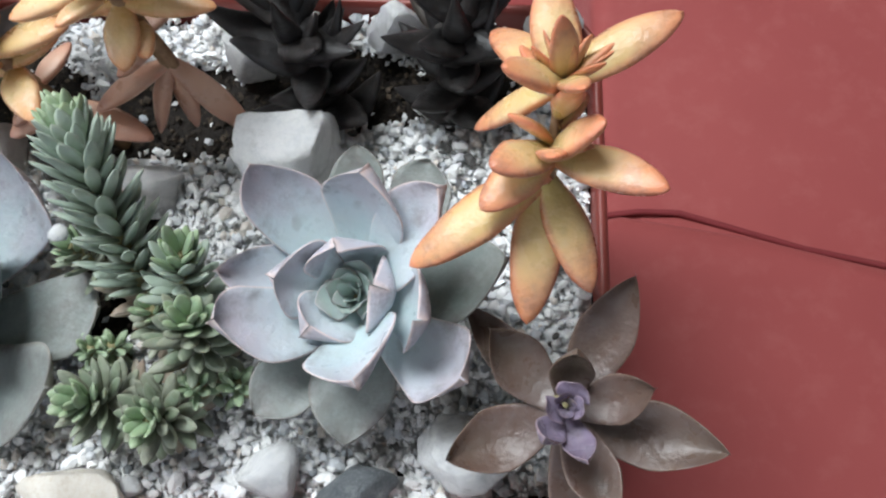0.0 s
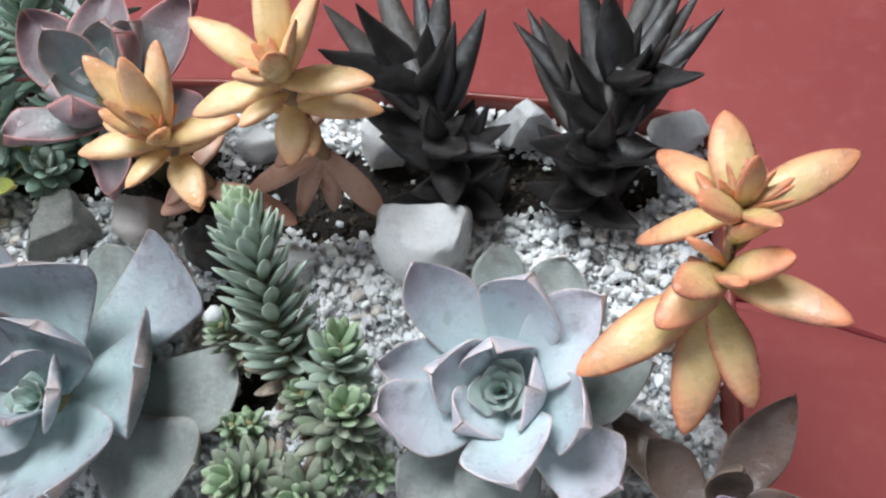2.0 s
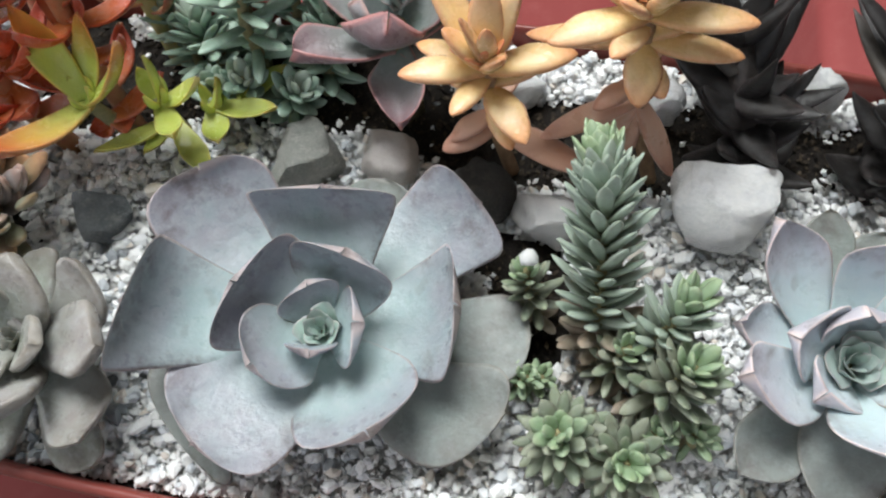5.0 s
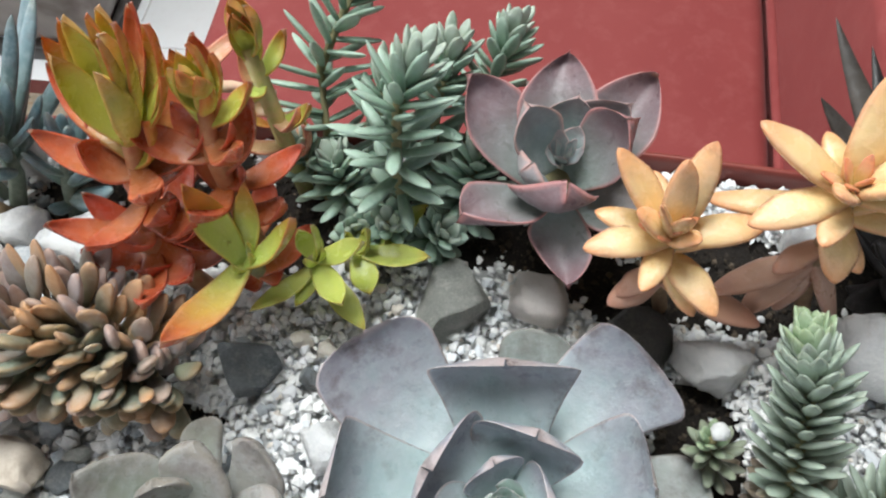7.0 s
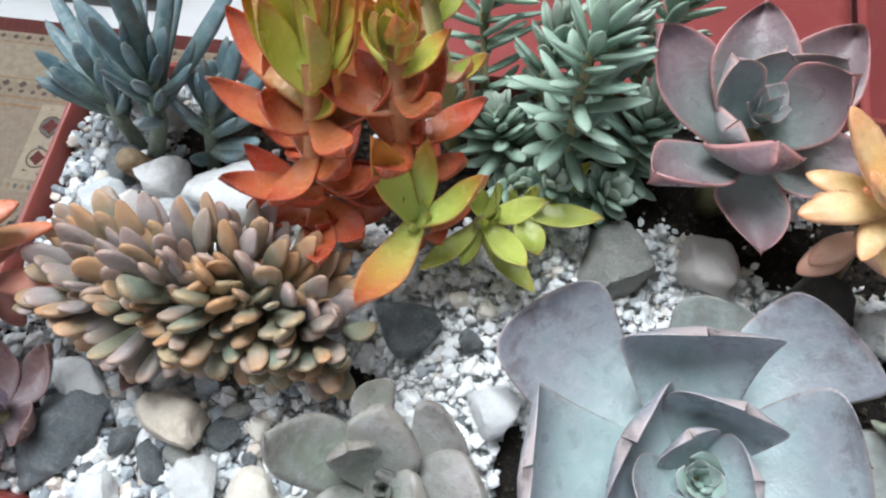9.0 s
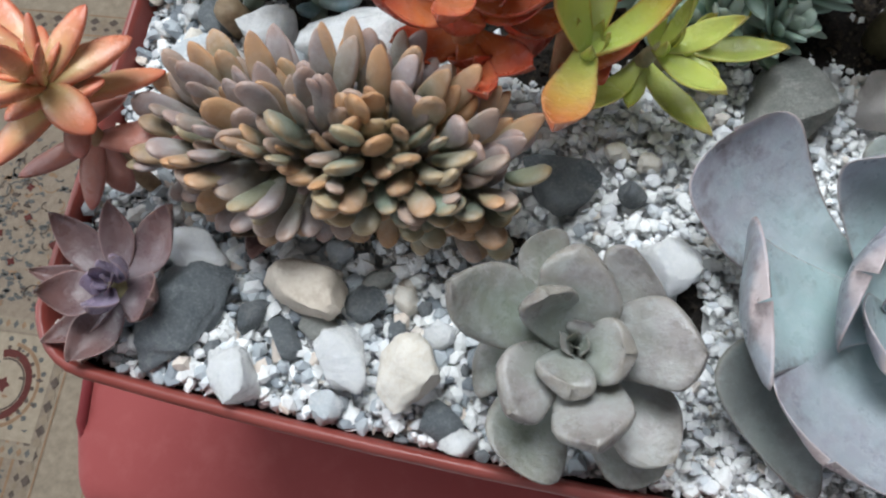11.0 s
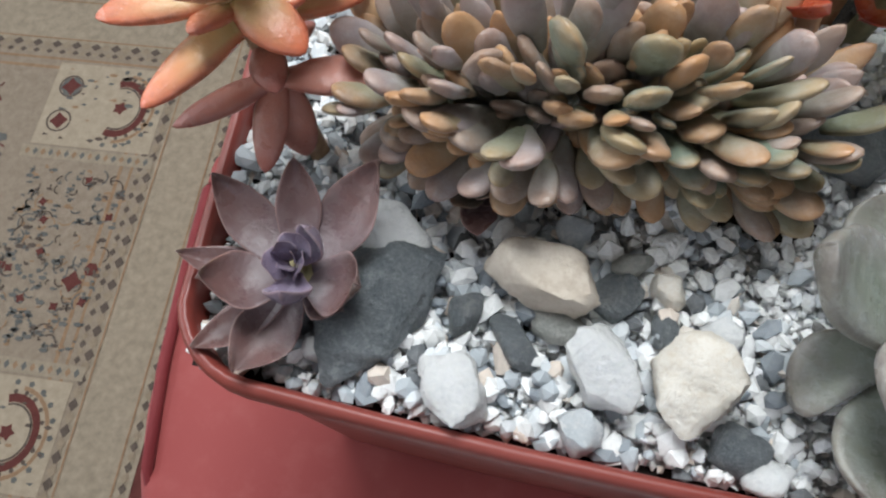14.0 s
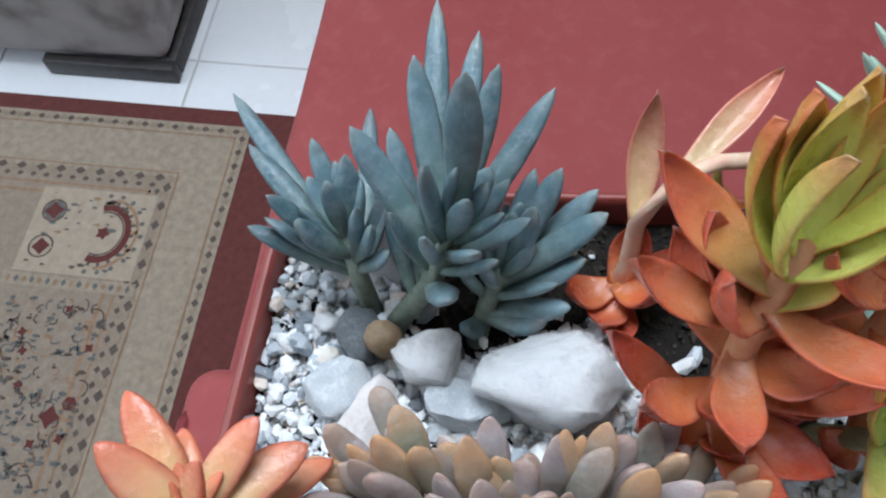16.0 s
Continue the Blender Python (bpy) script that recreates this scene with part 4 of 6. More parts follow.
def rim_line(off=0.0, n=14, radius=0.024):
    """The planter's outline seen from above, moved outwards by off."""
    pts = []
    R = radius + off
    x0, x1, y0, y1 = -off, PL + off, -off, PW + off

    def bow(x):
        u = min(1, max(-1, 2 * x / PL - 1))
        return BOW * (1 - u * u)

    for k in range(n + 1):
        x = x0 + R + (x1 - x0 - 2 * R) * k / n
        pts.append((x, y0 - bow(x)))
    for cx, cy, a in ((x1 - R, y0 + R, -90), (x1 - R, y1 - R, 0)):
        for k in range(1, 7):
            q = radians(a + 90 * k / 7)
            x, y = cx + R * math.cos(q), cy + R * math.sin(q)
            pts.append((x, y + (-1 if a < -45 else 1) * bow(x)))
    for k in range(n + 1):
        x = x1 - R - (x1 - x0 - 2 * R) * k / n
        pts.append((x, y1 + bow(x)))
    for cx, cy, a in ((x0 + R, y1 - R, 90), (x0 + R, y0 + R, 180)):
        for k in range(1, 7):
            q = radians(a + 90 * k / 7)
            x, y = cx + R * math.cos(q), cy + R * math.sin(q)
            pts.append((x, y + (1 if a < 135 else -1) * bow(x)))
    return pts


def shell(levels):
    """Outline rings joined level by level: (outward offset, height)."""
    bm = bmesh.new()
    rings = [[bm.verts.new((x, y, z)) for x, y in rim_line(off, 14, 0.024)] for off, z in levels]
    for a, b in zip(rings, rings[1:]):
        for k in range(len(a)):
            bm.faces.new((a[k], a[(k + 1) % len(a)], b[(k + 1) % len(a)], b[k]))
    return bm, rings


bm, _ = shell([(-0.003, -0.05), (-0.0005, -0.004), (0.0006, -0.0006), (0.0018, 0.0), (0.0036, -0.0006), (0.0048, -0.0025), (0.0052, -0.0085), (0.0042, -0.0098), (0.0025, -0.0098), (0.0015, -0.018)])
bmesh.ops.recalc_face_normals(bm, faces=bm.faces)
part("rim", bm, M["plastic"], planter)
bm, rings = shell([(0.0012, -0.0165), (-0.001, -0.10), (-0.004, -0.21), (-0.006, ARM_Z + 0.004)])
bm.faces.new(rings[-1])
bmesh.ops.recalc_face_normals(bm, faces=bm.faces)
part("body", bm, M["plastic"], planter)


def inside(x, y, m=0.0):
    if not (m < x < PL - m):
        return False
    u = 2 * x / PL - 1
    b = BOW * (1 - u * u)
    return -b + m < y < PW + b - m


# soil: an uneven bed inside the rim
def soil_height(x, y):
    return -0.0165 + 0.004 * noise.noise(Vector((x * 30, y * 30, 0.5))) + 0.0025 * noise.noise(Vector((x * 90, y * 90, 2.5)))


bm = bmesh.new()
NX, NY = 130, 54
grid = []
for j in range(NY + 1):
    row = []
    for i in range(NX + 1):
        x = PL * i / NX
        u = 2 * x / PL - 1
        b = BOW * (1 - u * u) - 0.0012
        y = -b + (PW + 2 * b) * j / NY
        row.append(bm.verts.new((x, y, soil_height(x, y))))
    grid.append(row)
for j in range(NY):
    for i in range(NX):
        bm.faces.new((grid[j][i], grid[j][i + 1], grid[j + 1][i + 1], grid[j + 1][i]))
soil = tagged(new("potting_soil", mesh_of(bm, "potting_soil", M["soil"])), "dark damp potting soil filling the planter", "soil", kind="stuff")

# ---------- stones ----------
def rock_bm(sx, sy, sz, seed, cuts=9, facet=0.62, rough=0.06, sub=3):
    """A broken stone: a ball cut flat by random planes, then worn."""
    r = random.Random(seed)
    bm = bmesh.new()
    bmesh.ops.create_icosphere(bm, subdivisions=sub, radius=1)
    planes = []
    for _ in range(cuts + 2):
        d = Vector((r.gauss(0, 1), r.gauss(0, 1), r.gauss(0, 0.7))).normalized()
        planes.append((d, r.uniform(facet - 0.1, 0.86)))
    planes += [(Vector((0, 0, 1)), 0.72), (Vector((0, 0, -1)), 0.6)]
    off = Vector((seed * 3.1, seed * 1.7, seed))
    for v in bm.verts:
        p = v.co.copy()
        for d, q in planes:
            over = p.dot(d) - q
            if over > 0:
                p -= d * over * 0.84
        p *= 1 + rough * 1.5 * noise.noise(v.co * 1.8 + off) + rough * 0.7 * noise.noise(v.co * 5 + off) + rough * 0.35 * noise.noise(v.co * 12 + off)
        v.co = Vector((p.x * sx, p.y * sy, p.z * sz))
    return bm


def stone(name, x, y, z, size, turn, mat, label, seed, tilt=(0, 0), cuts=9, group="stones among the succulents", facet=0.62):
    bm = rock_bm(size[0] / 1.98, size[1] / 1.98, size[2] / 1.5, seed, cuts + 3, facet, 0.08, 4 if max(size) > 0.028 else 3)
    me = mesh_of(bm, name, M[mat])
    me.set_sharp_from_angle(angle=radians(42))
    ob = new(name, me)
    ob.matrix_basis = pose(x, y, z, tilt[0], tilt[1], turn)
    return tagged(ob, label, "stone", group)


LQ, LS = "rough white quartz stone lying on the gravel", "flat dark grey slate piece lying on the gravel"
stone("stone", .113, .040, .002, (.039, .027, .018), -12, "rock_tan", "smooth tan oval pebble lying on the gravel", 3, (0, 0), 7, facet=.7)
stone("stone", .158, .012, .002, (.031, .033, .024), 20, "rock_cream", "lumpy cream white stone near the planter rim", 4, (0, 0), 8)
stone("stone", .132, .015, .001, (.025, .031, .014), 35, "rock_white", "translucent white quartz slab on the gravel", 5, (8, 0), 8)
stone("stone", .088, .001, .001, (.032, .026, .015), -25, "rock_white", LQ, 6, (6, 4), 10)
stone("stone", .061, .026, .0, (.038, .066, .010), -24, "rock_slate", "large flat dark slate slab on the gravel", 7, (5, 8), 10)
stone("stone", .208, .102, -.004, (.036, .034, .02), 10, "rock_slate", "dark blue grey slate stone beside the red stonecrop", 8, (0, 0), 10)
stone("stone", .303, .147, -.003, (.044, .046, .030), 15, "rock_grey", "grey green rounded stone behind the large rosette", 9, (0, 0), 8)
stone("stone", .506, .146, .006, (.058, .048, .046), -10, "rock_white", "large translucent white quartz chunk", 10, (0, 0), 9)
stone("stone", .255, .070, .0, (.03, .027, .022), -18, "rock_white", "blocky white stone between two rosettes", 11, (0, 0), 6)
stone("stone", .394, .139, -.004, (.046, .036, .022), -35, "rock_black", "nearly black angular rock behind the rosette", 12, (0, 10), 9)
stone("stone", .345, .153, -.006, (.040, .032, .022), 5, "rock_pink", "pale greyish stone behind the large rosette", 13, (0, 0), 9)
stone("stone", .429, .131, -.004, (.042, .034, .026), 12, "rock_white", "pale translucent white stone beside a stonecrop stem", 14, (0, 0), 9)
stone("stone", .120, .155, .002, (.074, .042, .036), 12, "rock_white", "big smooth white stone beneath the red stonecrop", 15, (0, 0), 9, facet=.6)
stone("stone", .068, .158, .0, (.034, .030, .022), 20, "rock_white", LQ, 16, (0, 0), 9)
stone("stone", .049, .130, -.003, (.024, .040, .014), -16, "rock_pink", "pinkish flat stone beside the brown cluster", 17, (0, 8), 8)
stone("stone", .084, .143, -.004, (.036, .026, .016), 0, "rock_marble", "grey veined stone beside the white stone", 18, (0, 0), 8)
stone("stone", .036, .144, -.005, (.032, .034, .016), 40, "rock_marble", "bluish grey veined stone near the planter end", 19, (0, 0), 9)
stone("stone", .043, .166, -.002, (.022, .024, .016), 10, "rock_slate", LS, 20, (0, 0), 9)
stone("stone", .049, .201, .002, (.030, .020, .050), 5, "rock_white", "white upright quartz stone among blue succulent stems", 21, (-20, 0), 8)
stone("stone", .082, .211, -.002, (.022, .018, .02), 5, "rock_marble", "grey stone behind the blue succulent", 22, (0, 0), 8)
stone("stone", .404, .202, -.004, (.034, .024, .018), 0, "rock_white", LQ, 23, (0, 0), 9)
stone("stone", .472, .200, .0, (.030, .022, .028), -20, "rock_white", "white wedge shaped stone beside the black succulent", 24, (0, 0), 7)
stone("stone", .546, .214, .002, (.034, .026, .034), 8, "rock_white", "white stone between two black succulents", 25, (0, 0), 7)
stone("stone", .622, .211, .0, (.032, .026, .030), -14, "rock_white", "white stone at the planter back corner", 26, (0, 0), 9)
stone("stone", .509, .004, .0, (.030, .026, .016), 15, "rock_white", LQ, 27, (0, 0), 9)
stone("stone", .546, .0, -.001, (.038, .021, .016), 8, "rock_slate", "dark grey oblong stone near the planter rim", 28, (0, 0), 9)
stone("stone", .586, .013, .001, (.044, .034, .022), -30, "rock_white", "clear glassy quartz piece near the planter rim", 29, (0, 0), 10)
stone("stone", .426, -.007, .002, (.050, .024, .022), -6, "rock_cream", "cream and ochre rough stone near the planter rim", 30, (0, 0), 9)
stone("stone", .060, .050, -.002, (.034, .022, .016), -18, "rock_white", LQ, 31, (0, 0), 9)
for i, (x, y, a, b, turn) in enumerate(((.135, .039, .020, .016, 30), (.117, .026, .024, .014, -25), (.104, .020, .026, .012, -50), (.127, -.005, .018, .016, 20), (.172, -.003, .020, .022, 30), (.139, .050, .018, .012, 10),
                                        (.088, .028, .022, .012, 70), (.120, .060, .016, .012, 0), (.150, .030, .014, .010, 80), (.385, .062, .020, .016, 10), (.627, .10, .016, .014, 0), (.62, .125, .022, .018, 20), (.24, .1, .015, .012, 0))):
    stone("stone", x, y, -.006, (a, b, .010), turn, ("rock_slate", "rock_grey", "rock_slate", "rock_marble")[i % 4], "small grey slate chip lying in the gravel", 40 + i, (rng.uniform(-10, 10), rng.uniform(-10, 10)), 8)
for i, (x, y, s) in enumerate(((.182, -.010, .017), (.167, .030, .017), (.151, .043, .016), (.105, .052, .014), (.045, .010, .013), (.245, .115, .014), (.275, .12, .015), (.268, .105, .013), (.232, .118, .013), (.45, -.004, .011), (.027, .17, .013), (.03, .155, .012))):
    stone("stone", x, y, -.006, (s, s * .85, s * .7), rng.uniform(0, 180), ("rock_white", "rock_white", "rock_cream")[i % 3], "small white quartz pebble lying in the gravel", 60 + i, (0, 0), 8)

# ---------- gravel ----------
BARE = [(.30, .205, .065, .034), (.445, .178, .055, .028), (.515, .19, .05, .024), (.195, .185, .055, .034), (.095, .19, .035, .018), (.405, .114, .018, .012), (.186, .074, .018, .006),
        (.585, .19, .03, .02), (.424, .088, .022, .036), (.372, .172, .03, .014), (.075, .172, .02, .008), (.39, .165, .03, .016), (.14, .215, .04, .03), (.105, .195, .035, .018), (.118, .094, .050, .022), (.266, .046, .007, .022), (.265, .2, .06, .03), (.345, .19, .04, .02)]


def wants_gravel(x, y):
    """How likely gravel is to lie here: bare soil under the plants at the back."""
    q = 1.0
    for cx, cy, rx, ry in BARE:
        d = ((x - cx) / rx) ** 2 + ((y - cy) / ry) ** 2
        q = min(q, 0.012 + max(0.0, (d - 0.75)) * 1.6)
    return q * (0.75 + 0.6 * noise.noise(Vector((x * 28, y * 28, 7.0))) + 0.25)


# fine white grit between the gravel, thinning out over the bare soil
bed_v, bed_f, seen = [], [], {}
BX, BY = 240, 100
for i in range(BX):
    for j in range(BY):
        x, y = PL * (i + 0.5) / BX, -BOW + (PW + 2 * BOW) * (j + 0.5) / BY
        if inside(x, y, 0.004) and wants_gravel(x, y) > 0.42 + max(0.0, 0.2 - x) * 3 + 0.5 * noise.noise(Vector((x * 210, y * 210, 3.0))):
            quad = []
            for a, c in ((i, j), (i + 1, j), (i + 1, j + 1), (i, j + 1)):
                if (a, c) not in seen:
                    seen[(a, c)] = len(bed_v)
                    px_, py_ = PL * a / BX, -BOW + (PW + 2 * BOW) * c / BY
                    bed_v.append((px_, py_, soil_height(px_, py_) + 0.0018 + 0.0008 * noise.noise(Vector((px_ * 300, py_ * 300, 1.0)))))
                quad.append(seen[(a, c)])
            bed_f.append(quad)
me = bpy.data.meshes.new("fine_grit")
me.from_pydata(bed_v, [], bed_f)
me.materials.append(M["grit"])
grit_mesh = me

ico = bmesh.new()
bmesh.ops.create_icosphere(ico, subdivisions=1, radius=1)
ICO_V = np.array([v.co[:] for v in ico.verts])
ICO_F = np.array([[v.index for v in f.verts] for f in ico.faces])
ico.free()
OCT_V = np.array([(1, 0, 0), (-1, 0, 0), (0, 1, 0), (0, -1, 0), (0, 0, 1), (0, 0, -1)], dtype=float)
OCT_F = np.array([(0, 2, 4), (2, 1, 4), (1, 3, 4), (3, 0, 4), (2, 0, 5), (1, 2, 5), (3, 1, 5), (0, 3, 5)])
gr = np.random.RandomState(5)


def chip(size, ball):
    v = ball * gr.uniform(0.7, 1.25, (len(ball), 1))
    v = v * np.array([gr.uniform(0.8, 1.4), gr.uniform(0.65, 1.0), gr.uniform(0.45, 0.85)]) * size / 2
    e = Euler((gr.uniform(-0.7, 0.7), gr.uniform(-0.7, 0.7), gr.uniform(0, 6.28)))
    return v @ np.array(e.to_matrix()).T


gravel = thing("gravel", (PL / 2, PW / 2, -0.012), "loose white and grey stone gravel over the soil", "gravel")
part_of("fine_grit", grit_mesh, Matrix.Identity(4), gravel)["kind"] = "stuff"
beds = {"loose_gravel": [[], [], 0], "coarse_gravel": [[], [], 0]}
singles = []
for k in range(74000):
    x, y = gr.uniform(0.003, PL - 0.003), gr.uniform(-BOW, PW + BOW)
    grit = k < 54000
    if not inside(x, y, 0.003) or gr.uniform() > wants_gravel(x, y):
        continue
    coarse = max(0.0, 1 - abs(x - 0.09) / 0.2)
    z = soil_height(x, y) + 0.001
    if grit:
        v, tri = chip(gr.uniform(0.0022, 0.0046), OCT_V), OCT_F
        z += gr.uniform(0, 0.004)
    else:
        if gr.uniform() > 0.42 + 0.2 * coarse:
            continue
        size = 0.0036 + 0.0042 * gr.uniform() ** 1.8 + coarse * gr.uniform(0, 0.0045)
        v, tri = chip(size, ICO_V), ICO_F
        z += 0.0035 + gr.uniform(0, 0.005)
        if 0.02 < x < 0.27 and -0.02 < y < 0.066 and len(singles) < 290 and size > 0.0058:
            singles.append((v, (x, y, z + 0.001)))
            continue
    bed = beds["coarse_gravel" if gr.uniform() < (1.5 - x / 0.16) * (0.5 if grit else 1.0) and (y < 0.07 or x < 0.07) else "loose_gravel"]
    bed[0].append(v + (x, y, z))
    bed[1].append(tri + bed[2])
    bed[2] += len(v)
crumb_v, crumb_f, n_crumb = [], [], 0
for k in range(26000):
    x, y = gr.uniform(0.003, PL - 0.003), gr.uniform(-BOW, PW + BOW)
    if not inside(x, y, 0.003) or wants_gravel(x, y) > 0.55 or gr.uniform() < wants_gravel(x, y):
        continue
    v = chip(0.0014 + 0.0040 * gr.uniform() ** 3, OCT_V)
    crumb_v.append(v + (x, y, soil_height(x, y) + gr.uniform(-0.0005, 0.0022)))
    crumb_f.append(OCT_F + n_crumb)
    n_crumb += len(v)
me = bpy.data.meshes.new("crumbly_soil")
me.from_pydata(np.concatenate(crumb_v).tolist(), [], [f for q in crumb_f for f in q.tolist()])
me.materials.append(M["crumb"])
part_of("crumbly_soil", me, Matrix.Identity(4), soil)["kind"] = "stuff"
for name, (verts, faces, _) in beds.items():
    me = bpy.data.meshes.new(name)
    me.from_pydata(np.concatenate(verts).tolist(), [], [f for q in faces for f in q.tolist()])
    me.materials.append(M["gravel" if name == "loose_gravel" else "gravel_coarse"])
    part_of(name, me, Matrix.Identity(4), gravel)["kind"] = "stuff"
chips = []
for v, at in singles:
    if len(chips) < 30:
        me = bpy.data.meshes.new("gravel_stone")
        me.from_pydata(v.tolist(), [], ICO_F.tolist())
        me.materials.append(M["gravel_single"])
        chips.append(me)
    part_of("gravel_stone", chips[rng.randrange(len(chips))], pose(*at, 0, 0, rng.uniform(0, 360)), gravel)


# ---------- the succulents: leaf tips as x, y, z and leaf width ----------
# broad leaves: tip, broadest place, width, roll; the old ones of a rosette come first
E1_OLD = [(.304, -.010, .000, .291, .015, .010, .042, 8, .5), (.420, .032, .018, .400, .030, .010, .046, -12), (.426, .069, .006, .411, .066, .006, .042, 4), (.348, .134, .008, .347, .124, .005, .036, 6)]
E1 = [(.270, .115, .031, .278, .104, .024, .056, -6, -.22), (.333, .107, .047, .333, .103, .045, .061, 0), (.397, .118, .027, .389, .115, .023, .051, -2, -.13),
      (.397, .066, .037, .388, .067, .028, .058, 4, -.08), (.372, .012, .034, .359, .028, .022, .054, -3), (.303, -.001, .027, .312, .014, .026, .060, 4), (.271, .043, .055, .274, .046, .050, .058, -2, -.16)]
E1_IN = [(.306, .061, .045, .314, .061, .037, .054, 10), (.349, .081, .046, .345, .075, .034, .047, -7), (.319, .030, .036, .328, .044, .026, .038, 14, .20),
         (.360, .055, .035, .351, .054, .029, .035, -15, .18), (.332, .069, .034, .334, .063, .029, .027, -3), (.342, .038, .035, .339, .046, .027, .022, -8)]
E2_OLD = [(.540, .134, .030, .540, .120, .026, .024, 0), (.569, .133, .016, .566, .120, .016, .028, 4), (.604, .083, .032, .584, .075, .028, .036, 10),
          (.543, .013, .014, .545, .036, .022, .034, 0), (.508, .023, .020, .518, .034, .022, .027, 5)]
E2 = [(.508, .110, .060, .519, .100, .050, .029, -4, -.27), (.556, .104, .070, .551, .094, .054, .035, 12, -.05), (.583, .098, .065, .567, .086, .055, .032, 6, -.07), (.578, .051, .061, .571, .057, .050, .030, -28, -.22),
      (.591, .034, .042, .581, .040, .040, .031, -8), (.555, .029, .053, .549, .046, .045, .036, -17, .17), (.498, .051, .051, .515, .053, .046, .032, 10, .14), (.497, .071, .050, .513, .074, .040, .024, -7)]
E2_IN = [(.516, .071, .048, .530, .070, .045, .030, 26, .25), (.528, .050, .038, .539, .059, .037, .027, 14, .25), (.541, .083, .053, .544, .078, .044, .031, -15), (.561, .066, .045, .555, .067, .039, .030, 6)]
E3_OLD = [(.205, .071, .020, .205, .063, .018, .020, 8), (.253, -.015, .002, .245, -.007, .006, .024, -8), (.184, .012, .004, .189, .018, .010, .021, 4), (.206, -.019, .014, .206, -.008, .012, .033, 4)]
E3 = [(.174, .038, .054, .188, .037, .039, .031, -6, -.2), (.217, .056, .052, .218, .044, .044, .029, 8, -.3), (.236, .062, .038, .238, .053, .031, .028, -14), (.261, .028, .042, .249, .030, .038, .032, -4),
      (.256, -.007, .022, .248, .005, .017, .031, 8), (.228, -.008, .045, .227, .002, .037, .028, -3), (.199, .000, .036, .202, .009, .034, .026, 8)]
E3_IN = [(.206, .039, .053, .209, .036, .041, .021, 8, -.3), (.236, .024, .043, .229, .024, .040, .023, -16), (.218, .009, .040, .216, .016, .038, .020, -12)]
P1 = [(.357, .146, .034, .351, .166, .040, .029, -16, -.4), (.346, .250, .066, .343, .220, .066, .036, 8), (.301, .231, .066, .318, .213, .062, .034, 4), (.387, .243, .062, .372, .220, .060, .036, -2),
      (.306, .163, .053, .322, .173, .056, .030, -12, .35), (.400, .190, .045, .378, .186, .046, .034, 0)]
P1_IN = [(.350, .169, .070, .345, .180, .061, .040, -6), (.376, .203, .084, .364, .198, .071, .034, -10), (.374, .214, .079, .362, .209, .070, .027, -4), (.329, .208, .082, .336, .201, .072, .025, 12), (.352, .220, .074, .350, .211, .069, .024, 0), (.331, .182, .070, .337, .187, .064, .026, -8)]
P2 = [(0.008, 0.053, 0.022, 0.034), (0.033, 0.060, 0.026, 0.030), (0.059, 0.061, 0.026, 0.042), (-0.002, 0.031, 0.010, 0.026), (0.012, 0.020, 0.022, 0.042), (0.059, 0.024, 0.020, 0.044), (0.007, 0.004, 0.000, 0.030), (0.023, -0.002, 0.005, 0.042), (0.052, 0.020, 0.006, 0.034), (0.040, 0.015, 0.030, 0.030), (0.044, 0.037, 0.030, 0.026)]
P3 = [(0.647, 0.069, 0.054, 0.040), (0.598, 0.052, 0.046, 0.040), (0.588, 0.067, 0.018, 0.034), (0.627, 0.043, 0.058, 0.030), (0.653, 0.033, 0.046, 0.034), (0.677, 0.015, 0.030, 0.046), (0.640, -0.007, 0.032, 0.036), (0.631, -0.022, 0.014, 0.036), (0.584, 0.009, 0.032, 0.044), (0.616, 0.014, 0.055, 0.022), (0.630, 0.008, 0.052, 0.022)]
OA = [(0.367, 0.180, 0.096, 0.016), (0.390, 0.172, 0.104, 0.016), (0.402, 0.183, 0.102, 0.016), (0.359, 0.149, 0.070, 0.016), (0.363, 0.169, 0.067, 0.014), (0.429, 0.167, 0.072, 0.017), (0.413, 0.132, 0.057, 0.017), (0.375, 0.145, 0.024, 0.016), (0.443, 0.145, 0.020, 0.017), (0.377, 0.158, 0.088, 0.014), (0.384, 0.158, 0.096, 0.010), (0.394, 0.154, 0.096, 0.010), (0.401, 0.152, 0.083, 0.013)]
OB = [(0.455, 0.200, 0.129, 0.019), (0.475, 0.188, 0.125, 0.015), (0.416, 0.190, 0.107, 0.016), (0.492, 0.171, 0.094, 0.016), (0.417, 0.158, 0.087, 0.017), (0.492, 0.169, 0.076, 0.015), (0.456, 0.147, 0.068, 0.017), (0.442, 0.162, 0.107, 0.013), (0.462, 0.160, 0.123, 0.014), (0.468, 0.174, 0.123, 0.012), (0.418, 0.155, 0.029, 0.015), (0.437, 0.155, 0.008, 0.015), (0.482, 0.158, 0.004, 0.015), (0.454, 0.160, 0.004, 0.013), (0.407, 0.182, 0.064, 0.015)]
